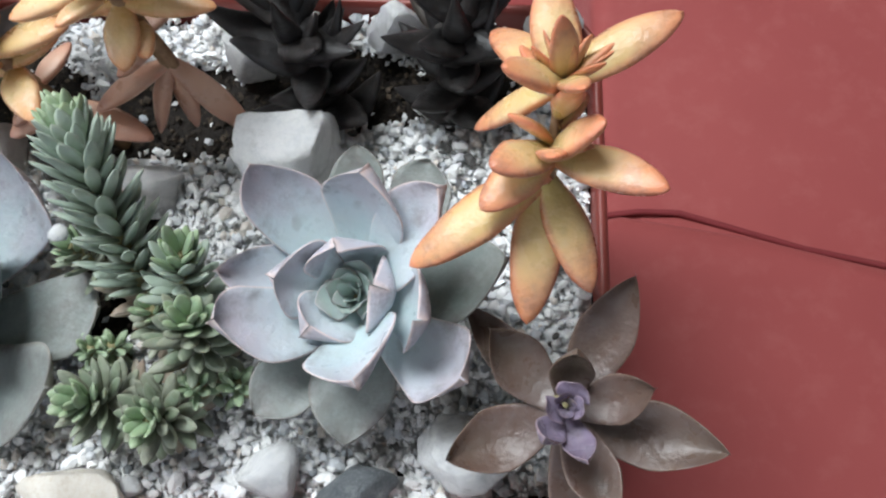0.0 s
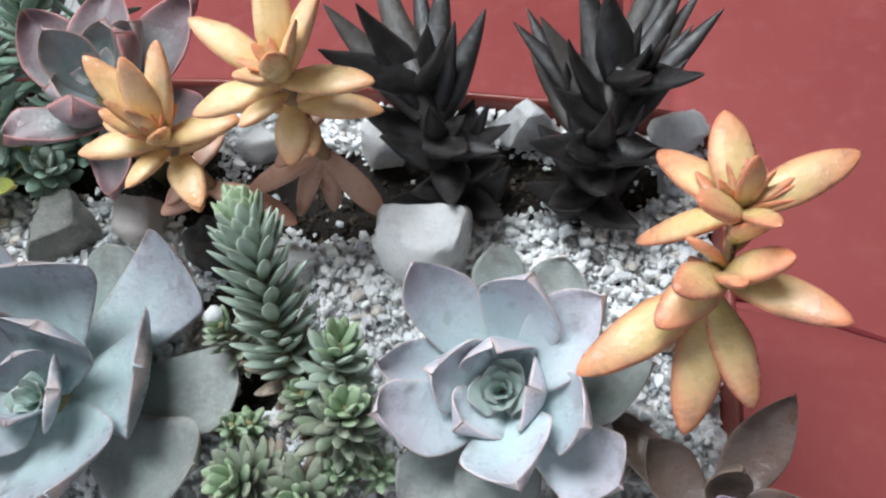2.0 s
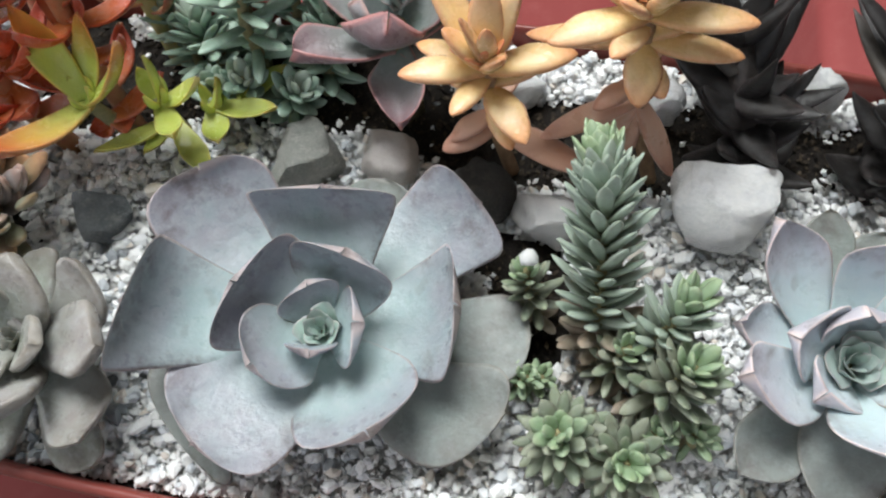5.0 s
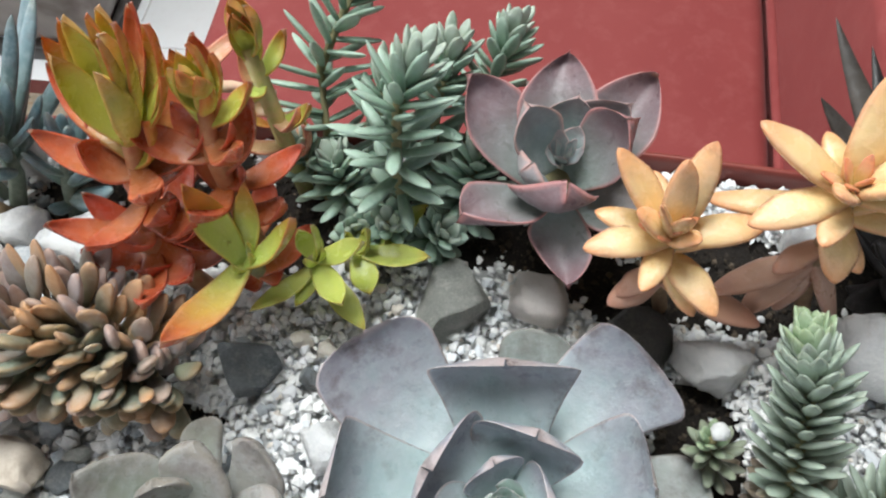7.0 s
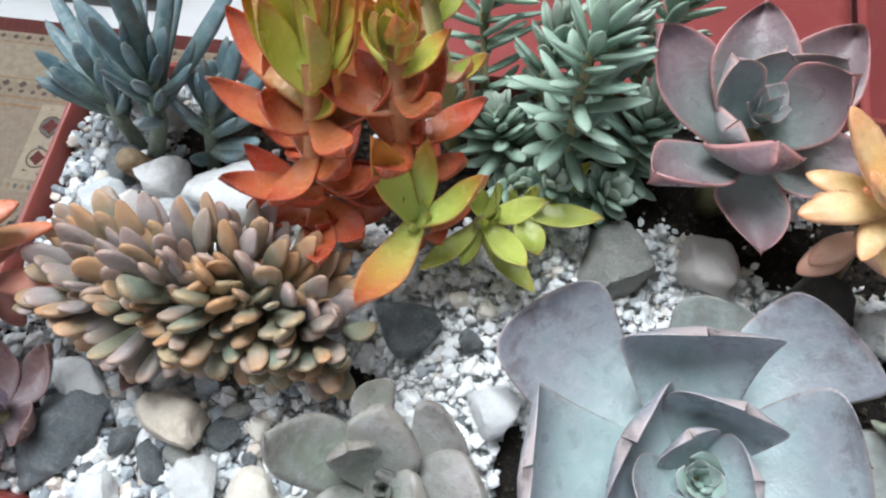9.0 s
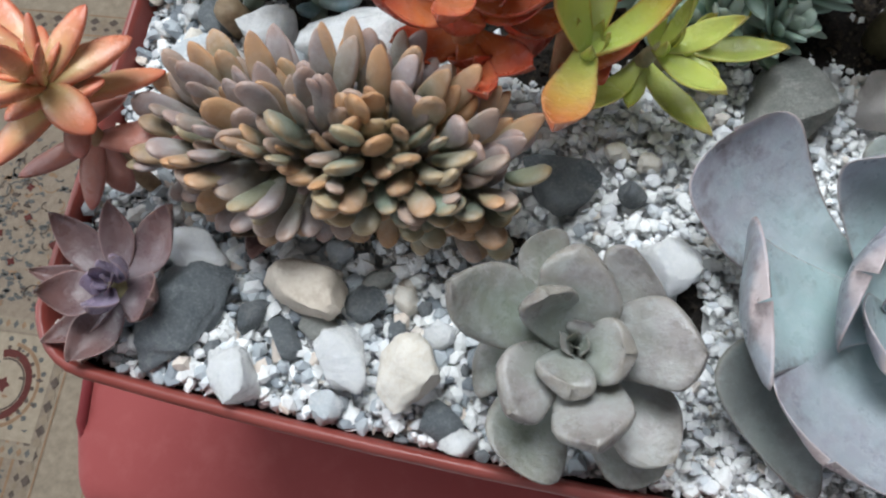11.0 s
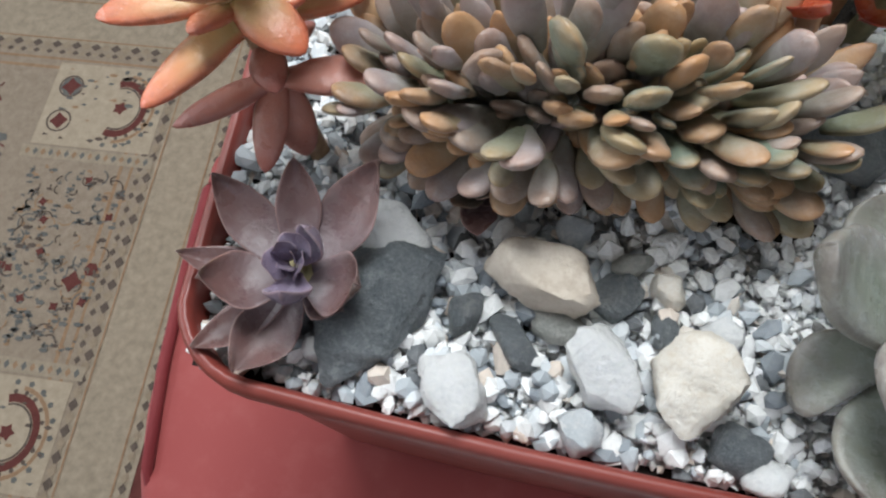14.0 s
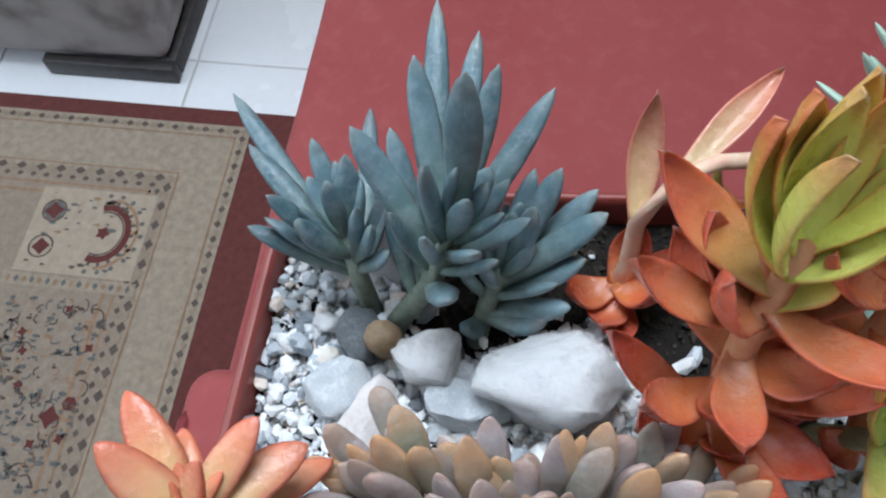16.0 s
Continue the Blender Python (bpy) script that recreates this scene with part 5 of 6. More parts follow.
OC = [(0.616, 0.150, 0.106, 0.019), (0.656, 0.135, 0.108, 0.018), (0.599, 0.148, 0.085, 0.018), (0.651, 0.081, 0.100, 0.018), (0.572, 0.068, 0.068, 0.021), (0.612, 0.053, 0.050, 0.021), (0.633, 0.062, 0.060, 0.018), (0.632, 0.095, 0.112, 0.016), (0.601, 0.087, 0.100, 0.018), (0.597, 0.080, 0.085, 0.018), (0.592, 0.118, 0.070, 0.013), (0.605, 0.107, 0.120, 0.016), (0.620, 0.120, 0.125, 0.011), (0.619, 0.088, 0.105, 0.012), (0.627, 0.101, 0.120, 0.011)]
OD = [(-0.003, 0.119, 0.075, 0.018), (-0.002, 0.102, 0.085, 0.018), (0.034, 0.116, 0.075, 0.016), (0.046, 0.112, 0.062, 0.019), (-0.016, 0.077, 0.065, 0.019), (0.016, 0.066, 0.090, 0.017), (-0.005, 0.059, 0.050, 0.018), (0.041, 0.074, 0.060, 0.021), (0.048, 0.113, 0.040, 0.016), (0.062, 0.089, 0.030, 0.020), (0.022, 0.057, 0.020, 0.016), (0.032, 0.068, 0.012, 0.018), (0.027, 0.101, 0.090, 0.012), (0.028, 0.083, 0.100, 0.012), (0.034, 0.090, 0.090, 0.011), (-0.005, 0.064, 0.030, 0.014)]
S1 = [(-0.026, 0.257, 0.020, 0.011), (-0.009, 0.227, 0.030, 0.011), (-0.001, 0.192, 0.030, 0.010), (0.020, 0.223, 0.045, 0.010), (0.033, 0.256, 0.020, 0.010), (0.023, 0.186, 0.050, 0.012), (0.035, 0.214, 0.050, 0.011), (0.011, 0.195, 0.050, 0.010), (0.054, 0.185, 0.035, 0.009), (0.048, 0.189, 0.045, 0.010), (0.047, 0.210, 0.030, 0.009)]
S2 = [(0.060, 0.278, 0.060, 0.012), (0.060, 0.231, 0.085, 0.012), (0.078, 0.256, 0.070, 0.011), (0.087, 0.230, 0.085, 0.011), (0.106, 0.242, 0.060, 0.012), (0.042, 0.209, 0.075, 0.013), (0.080, 0.202, 0.115, 0.013), (0.070, 0.185, 0.095, 0.011), (0.049, 0.227, 0.050, 0.011), (0.064, 0.194, 0.040, 0.009), (0.079, 0.164, 0.050, 0.012), (0.050, 0.205, 0.030, 0.009)]
S3 = [(0.111, 0.216, 0.050, 0.012), (0.125, 0.215, 0.040, 0.012), (0.128, 0.203, 0.045, 0.013), (0.123, 0.192, 0.030, 0.012), (0.120, 0.179, 0.015, 0.012), (0.112, 0.174, 0.010, 0.014), (0.102, 0.218, 0.045, 0.010), (0.096, 0.197, 0.050, 0.011), (0.103, 0.194, 0.060, 0.012), (0.082, 0.168, 0.005, 0.011)]
R1 = [(0.157, 0.188, 0.135, 0.019), (0.179, 0.202, 0.130, 0.016), (0.172, 0.187, 0.140, 0.012), (0.188, 0.180, 0.145, 0.012), (0.185, 0.172, 0.145, 0.011), (0.132, 0.191, 0.102, 0.021), (0.190, 0.183, 0.111, 0.016), (0.190, 0.199, 0.097, 0.020), (0.150, 0.159, 0.092, 0.024), (0.181, 0.171, 0.097, 0.020), (0.204, 0.175, 0.092, 0.020), (0.138, 0.131, 0.044, 0.024), (0.163, 0.130, 0.060, 0.024), (0.187, 0.143, 0.073, 0.022), (0.181, 0.157, 0.060, 0.024), (0.170, 0.126, 0.042, 0.022), (0.147, 0.180, 0.092, 0.020), (0.198, 0.148, 0.060, 0.022), (0.193, 0.124, 0.046, 0.022)]
R2 = [(0.203, 0.232, 0.108, 0.018), (0.206, 0.224, 0.112, 0.017), (0.212, 0.225, 0.108, 0.017), (0.222, 0.229, 0.090, 0.013), (0.223, 0.187, 0.107, 0.014), (0.207, 0.186, 0.130, 0.013), (0.210, 0.168, 0.135, 0.011), (0.215, 0.170, 0.130, 0.011), (0.186, 0.199, 0.108, 0.016), (0.236, 0.183, 0.069, 0.018), (0.226, 0.206, 0.060, 0.020), (0.198, 0.214, 0.066, 0.020), (0.224, 0.212, 0.040, 0.022), (0.206, 0.222, 0.100, 0.014), (0.211, 0.175, 0.116, 0.014), (0.184, 0.184, 0.092, 0.016), (0.216, 0.173, 0.097, 0.016), (0.213, 0.168, 0.073, 0.018)]
Y1 = [(0.197, 0.150, 0.088, 0.019), (0.202, 0.087, 0.071, 0.022), (0.216, 0.161, 0.073, 0.015), (0.243, 0.145, 0.076, 0.018), (0.223, 0.146, 0.020, 0.020), (0.204, 0.135, 0.018, 0.018), (0.236, 0.163, 0.032, 0.018)]
Y2 = [(0.215, 0.120, 0.026, 0.013), (0.266, 0.122, 0.012, 0.015), (0.262, 0.121, 0.046, 0.015), (0.267, 0.149, 0.052, 0.014), (0.247, 0.149, 0.064, 0.010), (0.232, 0.128, 0.016, 0.011), (0.236, 0.152, 0.052, 0.011)]
Y3 = [(.284, .192, .009, .014), (.292, .158, .022, .013), (.266, .138, .016, .014), (.270, .176, .012, .011), (.262, .166, .030, .010)]
HL = [(0.465, 0.281, 0.066, 0.013), (0.488, 0.280, 0.050, 0.012), (0.508, 0.257, 0.068, 0.014), (0.528, 0.236, 0.062, 0.014), (0.454, 0.232, 0.070, 0.015), (0.463, 0.193, 0.085, 0.017), (0.475, 0.218, 0.085, 0.012), (0.505, 0.215, 0.075, 0.011), (0.484, 0.178, 0.045, 0.018), (0.484, 0.164, 0.010, 0.016), (0.524, 0.167, 0.050, 0.016), (0.542, 0.185, 0.045, 0.012), (0.531, 0.196, 0.040, 0.010), (0.526, 0.159, 0.005, 0.016), (0.469, 0.193, 0.050, 0.016), (0.522, 0.186, 0.050, 0.013)]
HR = [(0.611, 0.285, 0.060, 0.014), (0.570, 0.252, 0.075, 0.013), (0.615, 0.266, 0.060, 0.011), (0.616, 0.248, 0.065, 0.011), (0.624, 0.249, 0.060, 0.011), (0.631, 0.233, 0.064, 0.012), (0.546, 0.247, 0.050, 0.012), (0.541, 0.230, 0.060, 0.011), (0.553, 0.224, 0.070, 0.012), (0.580, 0.221, 0.090, 0.014), (0.616, 0.180, 0.087, 0.014), (0.619, 0.228, 0.060, 0.010), (0.597, 0.196, 0.085, 0.012), (0.595, 0.174, 0.095, 0.012), (0.605, 0.174, 0.045, 0.014), (0.616, 0.209, 0.060, 0.013), (0.548, 0.229, 0.045, 0.014), (0.549, 0.176, 0.008, 0.014), (0.577, 0.167, 0.004, 0.012), (0.567, 0.169, 0.050, 0.014), (0.561, 0.186, 0.070, 0.014)]
GROUP = "succulents in the planter"


def plant(name, at, label, category="succulent"):
    return thing(name, at, label, category, GROUP)


def stem(parent, pts, radii, mat="stem", label=""):
    bm = bmesh.new()
    tube(bm, [Vector(p) for p in pts], radii, 8)
    return part("stem", bm, M[mat], parent, label)


def along(pts, f):
    """The point at fraction f of a line of points."""
    f = max(0.0, min(0.9999, f)) * (len(pts) - 1)
    k = int(f)
    return Vector(pts[k]).lerp(Vector(pts[k + 1]), f - k)


def branch(parent, pts, tips, kind, material, old=None, old_z=0.0, reach=0.8, width=1.0, thick=1.0, up_z=1.0, drop=0.012):
    """Leaves by their tips, each from the stem at a height a little under its tip."""
    z0, z1 = pts[0][2], pts[-1][2]
    for x, y, z, w in tips:
        f = ((z - drop) * reach - z0) / max(z1 - z0, 1e-3)
        base = along(pts, max(0.12, min(1.0, f)))
        tip = Vector((x, y, z))
        out = (tip - base)
        flat = Vector((out.x, out.y, 0))
        up = Vector((0, 0, up_z)) - (flat.normalized() * 0.5 if flat.length > 1e-4 and out.z > 0.3 * out.length else Vector())
        put_leaf(parent, kind, old if old and z < old_z else material, base, tip, w * width, up, w * width * thick)


# large blue-grey rosette
p = plant("echeveria", (.340, .056, -.012), "large open blue-grey echeveria rosette with pinkish leaf edges")
stem(p, [(.340, .056, -.018), (.340, .056, .010)], [.012, .009])
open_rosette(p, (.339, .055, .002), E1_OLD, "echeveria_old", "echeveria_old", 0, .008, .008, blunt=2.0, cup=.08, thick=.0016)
open_rosette(p, (.339, .055, .008), E1, "echeveria", blunt=2.4, cup=.18, thick=.0014, neck=.42, ring=.006)
open_rosette(p, (.339, .055, .015), E1_IN, "echeveria", blunt=2.3, cup=.24, thick=.0009, neck=.45)
heart_spiral(p, (.340, .053, .022), (0, -.12, 1), 11, .0115, "heart")
# paler rosette
p = plant("echeveria", (.545, .070, -.012), "pale lavender grey echeveria rosette with a green heart")
stem(p, [(.545, .070, -.018), (.545, .070, .024)], [.01, .008])
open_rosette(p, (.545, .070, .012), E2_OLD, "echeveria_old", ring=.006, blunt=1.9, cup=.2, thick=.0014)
open_rosette(p, (.545, .069, .022), E2, "echeveria_pale", blunt=1.7, cup=.34, thick=.0014, neck=.4, wave=.07, ring=.006)
open_rosette(p, (.545, .068, .026), E2_IN, "echeveria_pale", blunt=1.8, cup=.4, thick=.0012, neck=.5, wave=.06)
heart_spiral(p, (.545, .068, .033), (-.05, -.15, 1), 14, .0135, "heart")
# thick grey-green rosette by the rim
p = plant("graptoveria", (.220, .026, -.012), "compact grey-green succulent rosette with thick blunt leaves")
stem(p, [(.220, .026, -.018), (.220, .026, .022)], [.01, .008])
open_rosette(p, (.220, .026, .010), E3_OLD, "grey_green", ring=.006, blunt=2.3, cup=.12, thick=.0032)
open_rosette(p, (.219, .026, .020), E3, "grey_green", blunt=1.85, cup=.10, thick=.0040, neck=.5, wave=.05)
open_rosette(p, (.219, .026, .026), E3_IN, "grey_green", blunt=2.6, cup=.2, thick=.0034, neck=.55, wave=.05)
heart_spiral(p, (.219, .027, .034), (.02, -.1, 1), 5, .008, "grey_green", .8)
# purple rosette at the back
p = plant("echeveria", (.346, .190, -.012), "dark purple grey echeveria with pink edged leaves")
stem(p, [(.346, .192, -.018), (.346, .190, .050)], [.009, .007])
open_rosette(p, (.347, .190, .040), P1, "purple", blunt=1.45, cup=.44, thick=.0014, neck=.45)
open_rosette(p, (.347, .192, .048), P1_IN[:2], "purple", blunt=1.5, cup=.42, thick=.0012, neck=.5)
open_rosette(p, (.347, .192, .048), P1_IN[2:], "purple_heart", blunt=1.5, cup=.45, thick=.0012, neck=.55)
heart_spiral(p, (.348, .198, .058), (.03, -.1, 1), 8, .012, "purple_heart", .55, 1.3)
# mauve rosettes at both ends
def mauve_rosette(p, c, tips, mat, inner, heart_z, wide, n_in):
    """Pointed glossy leaves by their tips, the last n_in of them in the violet heart."""
    c = Vector(c)
    for k, (x, y, z, w) in enumerate(tips):
        core = k >= len(tips) - n_in
        d = Vector((x, y, 0)) - Vector((c.x, c.y, 0))
        base = c + d.normalized() * .003 + Vector((0, 0, .006 if core else (-.004 if z < .012 else 0)))
        boat_leaf(p, inner if core else mat, base, (x, y, z), w * wide, .3, .04, 1.45, .4, .0011, .45)
    heart_spiral(p, c + Vector((0, 0, heart_z)), (.05, -.2, 1), 6, .009, inner, .7, .9)


p = plant("graptopetalum", (.036, .029, -.012), "mauve brown rosette with a glossy violet heart in the corner")
stem(p, [(.036, .029, -.018), (.036, .029, .014)], [.007, .006])
mauve_rosette(p, (.037, .029, .011), P2, "mauve", "mauve_heart", .010, .48, 2)
p = plant("graptopetalum", (.616, .030, -.012), "bronze brown rosette with a violet heart overhanging the rim")
stem(p, [(.612, .032, -.018), (.624, .027, .034)], [.007, .006])
mauve_rosette(p, (.624, .027, .032), P3, "bronze", "mauve_heart", .012, .52, 2)


def star(at, pts, tips, label, mat, old="amber_old", old_z=.05, heart=None, n=9, wide=.9, fill=7, ring=.028):
    """An upright stem with long fleshy leaves spreading like a star, smaller ones between, and a small heart."""
    p = plant("coppertone_stonecrop", at, label)
    stem(p, pts, [.0038, .0036, .0034, .003][:len(pts)], "stem_rust")
    for x, y, z, w in tips:
        f = .95 if z > pts[-1][2] - .012 else (.84 if z > pts[-1][2] * .6 else .55)
        if len(pts) == 4:
            f = .97 if y > .1 else (.7 if z > .07 else .6)
        base = along(pts, f)
        d = Vector((x, y, z)) - base
        flat = Vector((d.x, d.y, 0)).normalized()
        put_leaf(p, "finger", old if old and z < old_z else mat, base, (x, y, z), w * wide, Vector((0, 0, 1)) - flat * .4, w * wide)
    top = Vector(pts[-1])
    ax = (Vector(pts[-1]) - Vector(pts[-2])).normalized()
    u = ax.orthogonal().normalized()
    v = ax.cross(u)
    for i in range(fill):
        a = i * 2.39996 + 1.1
        out = math.cos(a) * u + math.sin(a) * v
        f = .96 - (.42 if len(pts) == 4 else .36) * i / fill
        base = along(pts, f)
        put_leaf(p, "finger", mat if i < fill * .6 else (old or mat), base, base + out * ring * rng.uniform(.7, 1.0) + ax * ((.016 if len(pts) == 4 else .008) - .016 * i / fill), .0095 if len(pts) == 4 else .0115, ax - out * .3, .0095 if len(pts) == 4 else .0115)
    for i in range(n):
        a = i * 2.39996
        out = math.cos(a) * u + math.sin(a) * v
        put_leaf(p, "finger", heart or mat, top - ax * .003, top + out * (.003 + .0013 * (n - i)) + ax * (.007 + .0008 * i), .0058, ax - out * .6, .005)
    return p


star((.398, .158, -.014), [(.406, .162, -.016), (.398, .160, .02), (.393, .160, .070)], OA, "golden orange coppertone stonecrop with star-like fleshy leaves", "amber", heart="yellow_amber")
star((.452, .170, -.014), [(.474, .166, -.016), (.458, .168, .038), (.452, .174, .095)], OB, "golden orange coppertone stonecrop leaning on a bare stem", "amber", heart="yellow_amber")
star((.612, .100, -.014), [(.618, .106, -.016), (.612, .096, .04), (.618, .098, .082), (.622, .118, .1)], OC, "yellow and orange coppertone stonecrop beside the planter end", "yellow_amber", "yellow_amber", .0, None, 11, .84, 8, .019)
star((.028, .078, -.014), [(.030, .080, -.016), (.026, .082, .03), (.018, .090, .066)], OD, "peach and coral coppertone stonecrop reaching over the rim", "coral", "coral_old", .035, None, 9, .74, 6, .024)

def bristle(parent, pts, n, length, width, fresh, body, old, spread=58, low=0.1, kind="needle", radius=.0026, stem_mat="stem", thick=.7):
    """A leafy shoot: small leaves spiralling up the stem, older ones low and drooping, fresh ones closing at the tip."""
    stem(parent, pts, [radius * (1.15 - .35 * i / (len(pts) - 1)) for i in range(len(pts))], stem_mat)
    for i in range(n):
        f = low + (1 - low) * (i / (n - 1)) ** .85
        q = along(pts, f)
        d = (along(pts, min(f + .06, 1)) - along(pts, max(f - .06, 0))).normalized()
        u = d.orthogonal().normalized()
        v = d.cross(u)
        a = i * 2.39996 + rng.uniform(-.15, .15)
        out = math.cos(a) * u + math.sin(a) * v
        ang = radians(spread * (1.35 - .95 * f ** 2.2) + rng.uniform(-7, 7))
        way = (out * math.sin(ang) + d * math.cos(ang)).normalized()
        ln = length * (.62 + .55 * math.sin(math.pi * min(f * .85 + .1, 1))) * rng.uniform(.85, 1.12)
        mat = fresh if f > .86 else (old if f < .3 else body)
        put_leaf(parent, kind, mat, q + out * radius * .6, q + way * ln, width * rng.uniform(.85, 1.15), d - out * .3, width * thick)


# blue chalk-stick plant: three stems
p = plant("blue_chalksticks", (.065, .180, -.014), "blue-grey chalksticks succulent with upright finger-like leaves")
stem(p, [(.044, .178, -.016), (.040, .184, .012), (.034, .196, .03)], [.0042, .0038, .003], "stem_blue")
branch(p, [(.044, .178, -.016), (.040, .184, .012), (.034, .196, .03)], S1, "club", "blue", None, 0, .45, .88, .9)
stem(p, [(.050, .172, -.016), (.068, .180, .02), (.078, .186, .06)], [.0048, .0042, .003], "stem_blue")
branch(p, [(.050, .172, -.016), (.068, .180, .02), (.078, .186, .06)], S2, "club", "blue", None, 0, .62, .88, .9)
stem(p, [(.086, .172, -.016), (.090, .182, .008), (.096, .192, .03)], [.0042, .0038, .003], "stem_blue")
branch(p, [(.086, .172, -.016), (.090, .182, .008), (.096, .192, .03)], S3, "club", "blue", None, 0, .45, .88, .9)
for pts, n, ln, low in (([(.044, .178, -.016), (.040, .184, .012), (.034, .196, .03)], 9, .030, .55), ([(.050, .172, -.016), (.068, .180, .02), (.078, .186, .06)], 15, .036, .6),
                        ([(.086, .172, -.016), (.090, .182, .008), (.096, .192, .03)], 12, .028, .45)):
    bristle(p, pts, n, ln, .0075, "blue", "blue", "blue", 38, low, "club", .0035, "stem_blue", .9)
bm = bmesh.new()
tube(bm, [(.053, .166, -.016), (.052, .163, .004), (.052, .161, .012)], [.0075, .007, .0065], 10)
part("cut_stem", bm, M["stem_brown"], p, "dry cut woody stem")

# red stonecrop: two red stems with boat-shaped leaves, lime at the growing tips
red = p = plant("red_stonecrop", (.18, .150, -.014), "fiery red and lime stonecrop with glossy leaves on thick stems")
s1 = [(.174, .142, -.016), (.164, .142, .036), (.166, .158, .062), (.170, .172, .098)]
s2 = [(.204, .158, -.016), (.205, .160, .04), (.203, .168, .08), (.202, .184, .106)]
s3 = [(.212, .205, -.012), (.212, .208, .05), (.205, .222, .085)]
stem(p, s1, [.0055, .0052, .0046, .0035], "stem_red")
stem(p, s2, [.005, .0045, .004, .0032], "stem_red")
stem(p, s3, [.0046, .0044, .004], "stem_lime")
for pts, tips in ((s1, R1), (s2, [q for q in R2 if q[1] < .2]), (s3, [q for q in R2 if q[1] >= .2])):
    for x, y, z, w in tips:
        high = z > pts[-1][2] - .004
        base = along(pts, max(.25, min(.97, (z - .022 - pts[0][2]) / (pts[-1][2] - pts[0][2]))))
        far = (Vector((x, y, 0)) - Vector((pts[-1][0], pts[-1][1], 0))).length > .030
        mat = ("lime" if pts is s3 else ("scorch" if far else "flame")) if high else (("lime" if z > .085 else "blush") if pts is s3 else ("red" if z < .085 else "ember"))
        boat_leaf(p, mat, base, (x, y, z), w * (.84 if high else .82), .4, .06 if high else .03, 1.55 if high else 1.7, .42)
for pts, n, r, z in ((s1, 7, .023, .042), (s2, 8, .011, .018), (s3, 3, .004, .024)):
    top = Vector(pts[-1])
    for i in range(n):
        a = i * 2.4 + .6
        q = r * (1 - .75 * i / n)
        boat_leaf(p, "flame" if i < 2 else ("lime" if pts is s3 else "leaf_gold"), along(pts, .9), top + Vector((math.cos(a) * q, math.sin(a) * q + (.008 if pts is s1 else 0), z * (.75 + .3 * i / n))), .0152 if pts is s1 else .0105, .3, .02, 1.7)
for pts, n, ln in ((s1, 12, .038), (s2, 9, .029), (s3, 5, .022)):
    for i in range(n):
        f = .22 + .68 * i / n
        q, a = along(pts, f), i * 2.39996 + (.3 if pts is s1 else 1.4)
        out = Vector((math.cos(a), math.sin(a), 0))
        mat = ("blush" if i % 2 else "lime") if pts is s3 else ("ember" if f > .55 else "red")
        boat_leaf(p, mat, q, q + out * ln * rng.uniform(.85, 1.1) + Vector((0, 0, rng.uniform(.006, .020) + .014 * f)), .0152 if pts is not s3 else .011, .4, .03, 1.65, .42)
# the arching pale shoot towards the back
arch = [(.138, .196, -.014), (0.142, 0.203, 0.005), (0.141, 0.210, 0.027), (0.152, 0.220, 0.046), (0.165, 0.226, 0.047), (0.179, 0.232, 0.041), (0.197, 0.238, 0.028)]
stem(p, arch, [.0042, .0038, .0034, .003, .003, .0032, .003], "stem_pale", "pale arching shoot")
boat_leaf(p, "blush", arch[2], (0.141, 0.245, 0.058), .013, .2, .05, 1.7)
boat_leaf(p, "blush", arch[3], (0.186, 0.262, 0.054), .012, .2, .12, 1.7)
boat_leaf(p, "flame", arch[4], (0.188, 0.236, -0.001), .009, .2, .0, 1.7)
for x, y, z in ((.128, .192, .004), (.146, .192, .012), (.136, .186, -.002), (.152, .200, .014), (.142, .206, .014), (.140, .184, -.006)):
    boat_leaf(p, "red", (.139, .197, -.002), (x + (x - .139) * .9, y + (y - .197) * .9, z + .006), .016, .3)
p = plant("lime_stonecrop", (.225, .150, -.014), "glossy lime green stonecrop shoots edged with red")
y1 = [(.214, .150, -.016), (.212, .142, .02), (.212, .137, .042)]
stem(p, y1, [.0045, .004, .003], "stem")
for x, y, z, w in Y1:
    boat_leaf(p, "red" if z < .035 else ("lime_dipped" if y < .1 else "lime"), along(y1, .98 if z > .05 else .55), (x, y, z), w * .86, .3, .06, 1.5, .36)
y2 = [(.232, .160, -.016), (.236, .152, .012), (.240, .147, .034)]
stem(p, y2, [.004, .0035, .003], "stem")
for x, y, z, w in Y2:
    boat_leaf(p, "lime_clean", along(y2, .95 if z > .03 else .55), (x, y, z), w * .86, .3, .06, 1.5, .36)
y3 = [(.245, .164, -.014), (.250, .163, .002), (.254, .162, .012)]
stem(p, y3, [.0035, .003, .0025], "stem")
for x, y, z, w in Y3:
    boat_leaf(p, "lime_clean", y3[-1], (x, y, z), w, .3, .08, 1.7, .36)
for c in (Vector(y1[-1]), Vector(y2[-1]), Vector(y3[-1])):
    for i in range(4):
        a = i * 2.4
        boat_leaf(p, "lime_clean", c - Vector((0, 0, .004)), c + Vector((math.cos(a) * .007, math.sin(a) * .007, .011)), .006, .2, .0, 1.7)


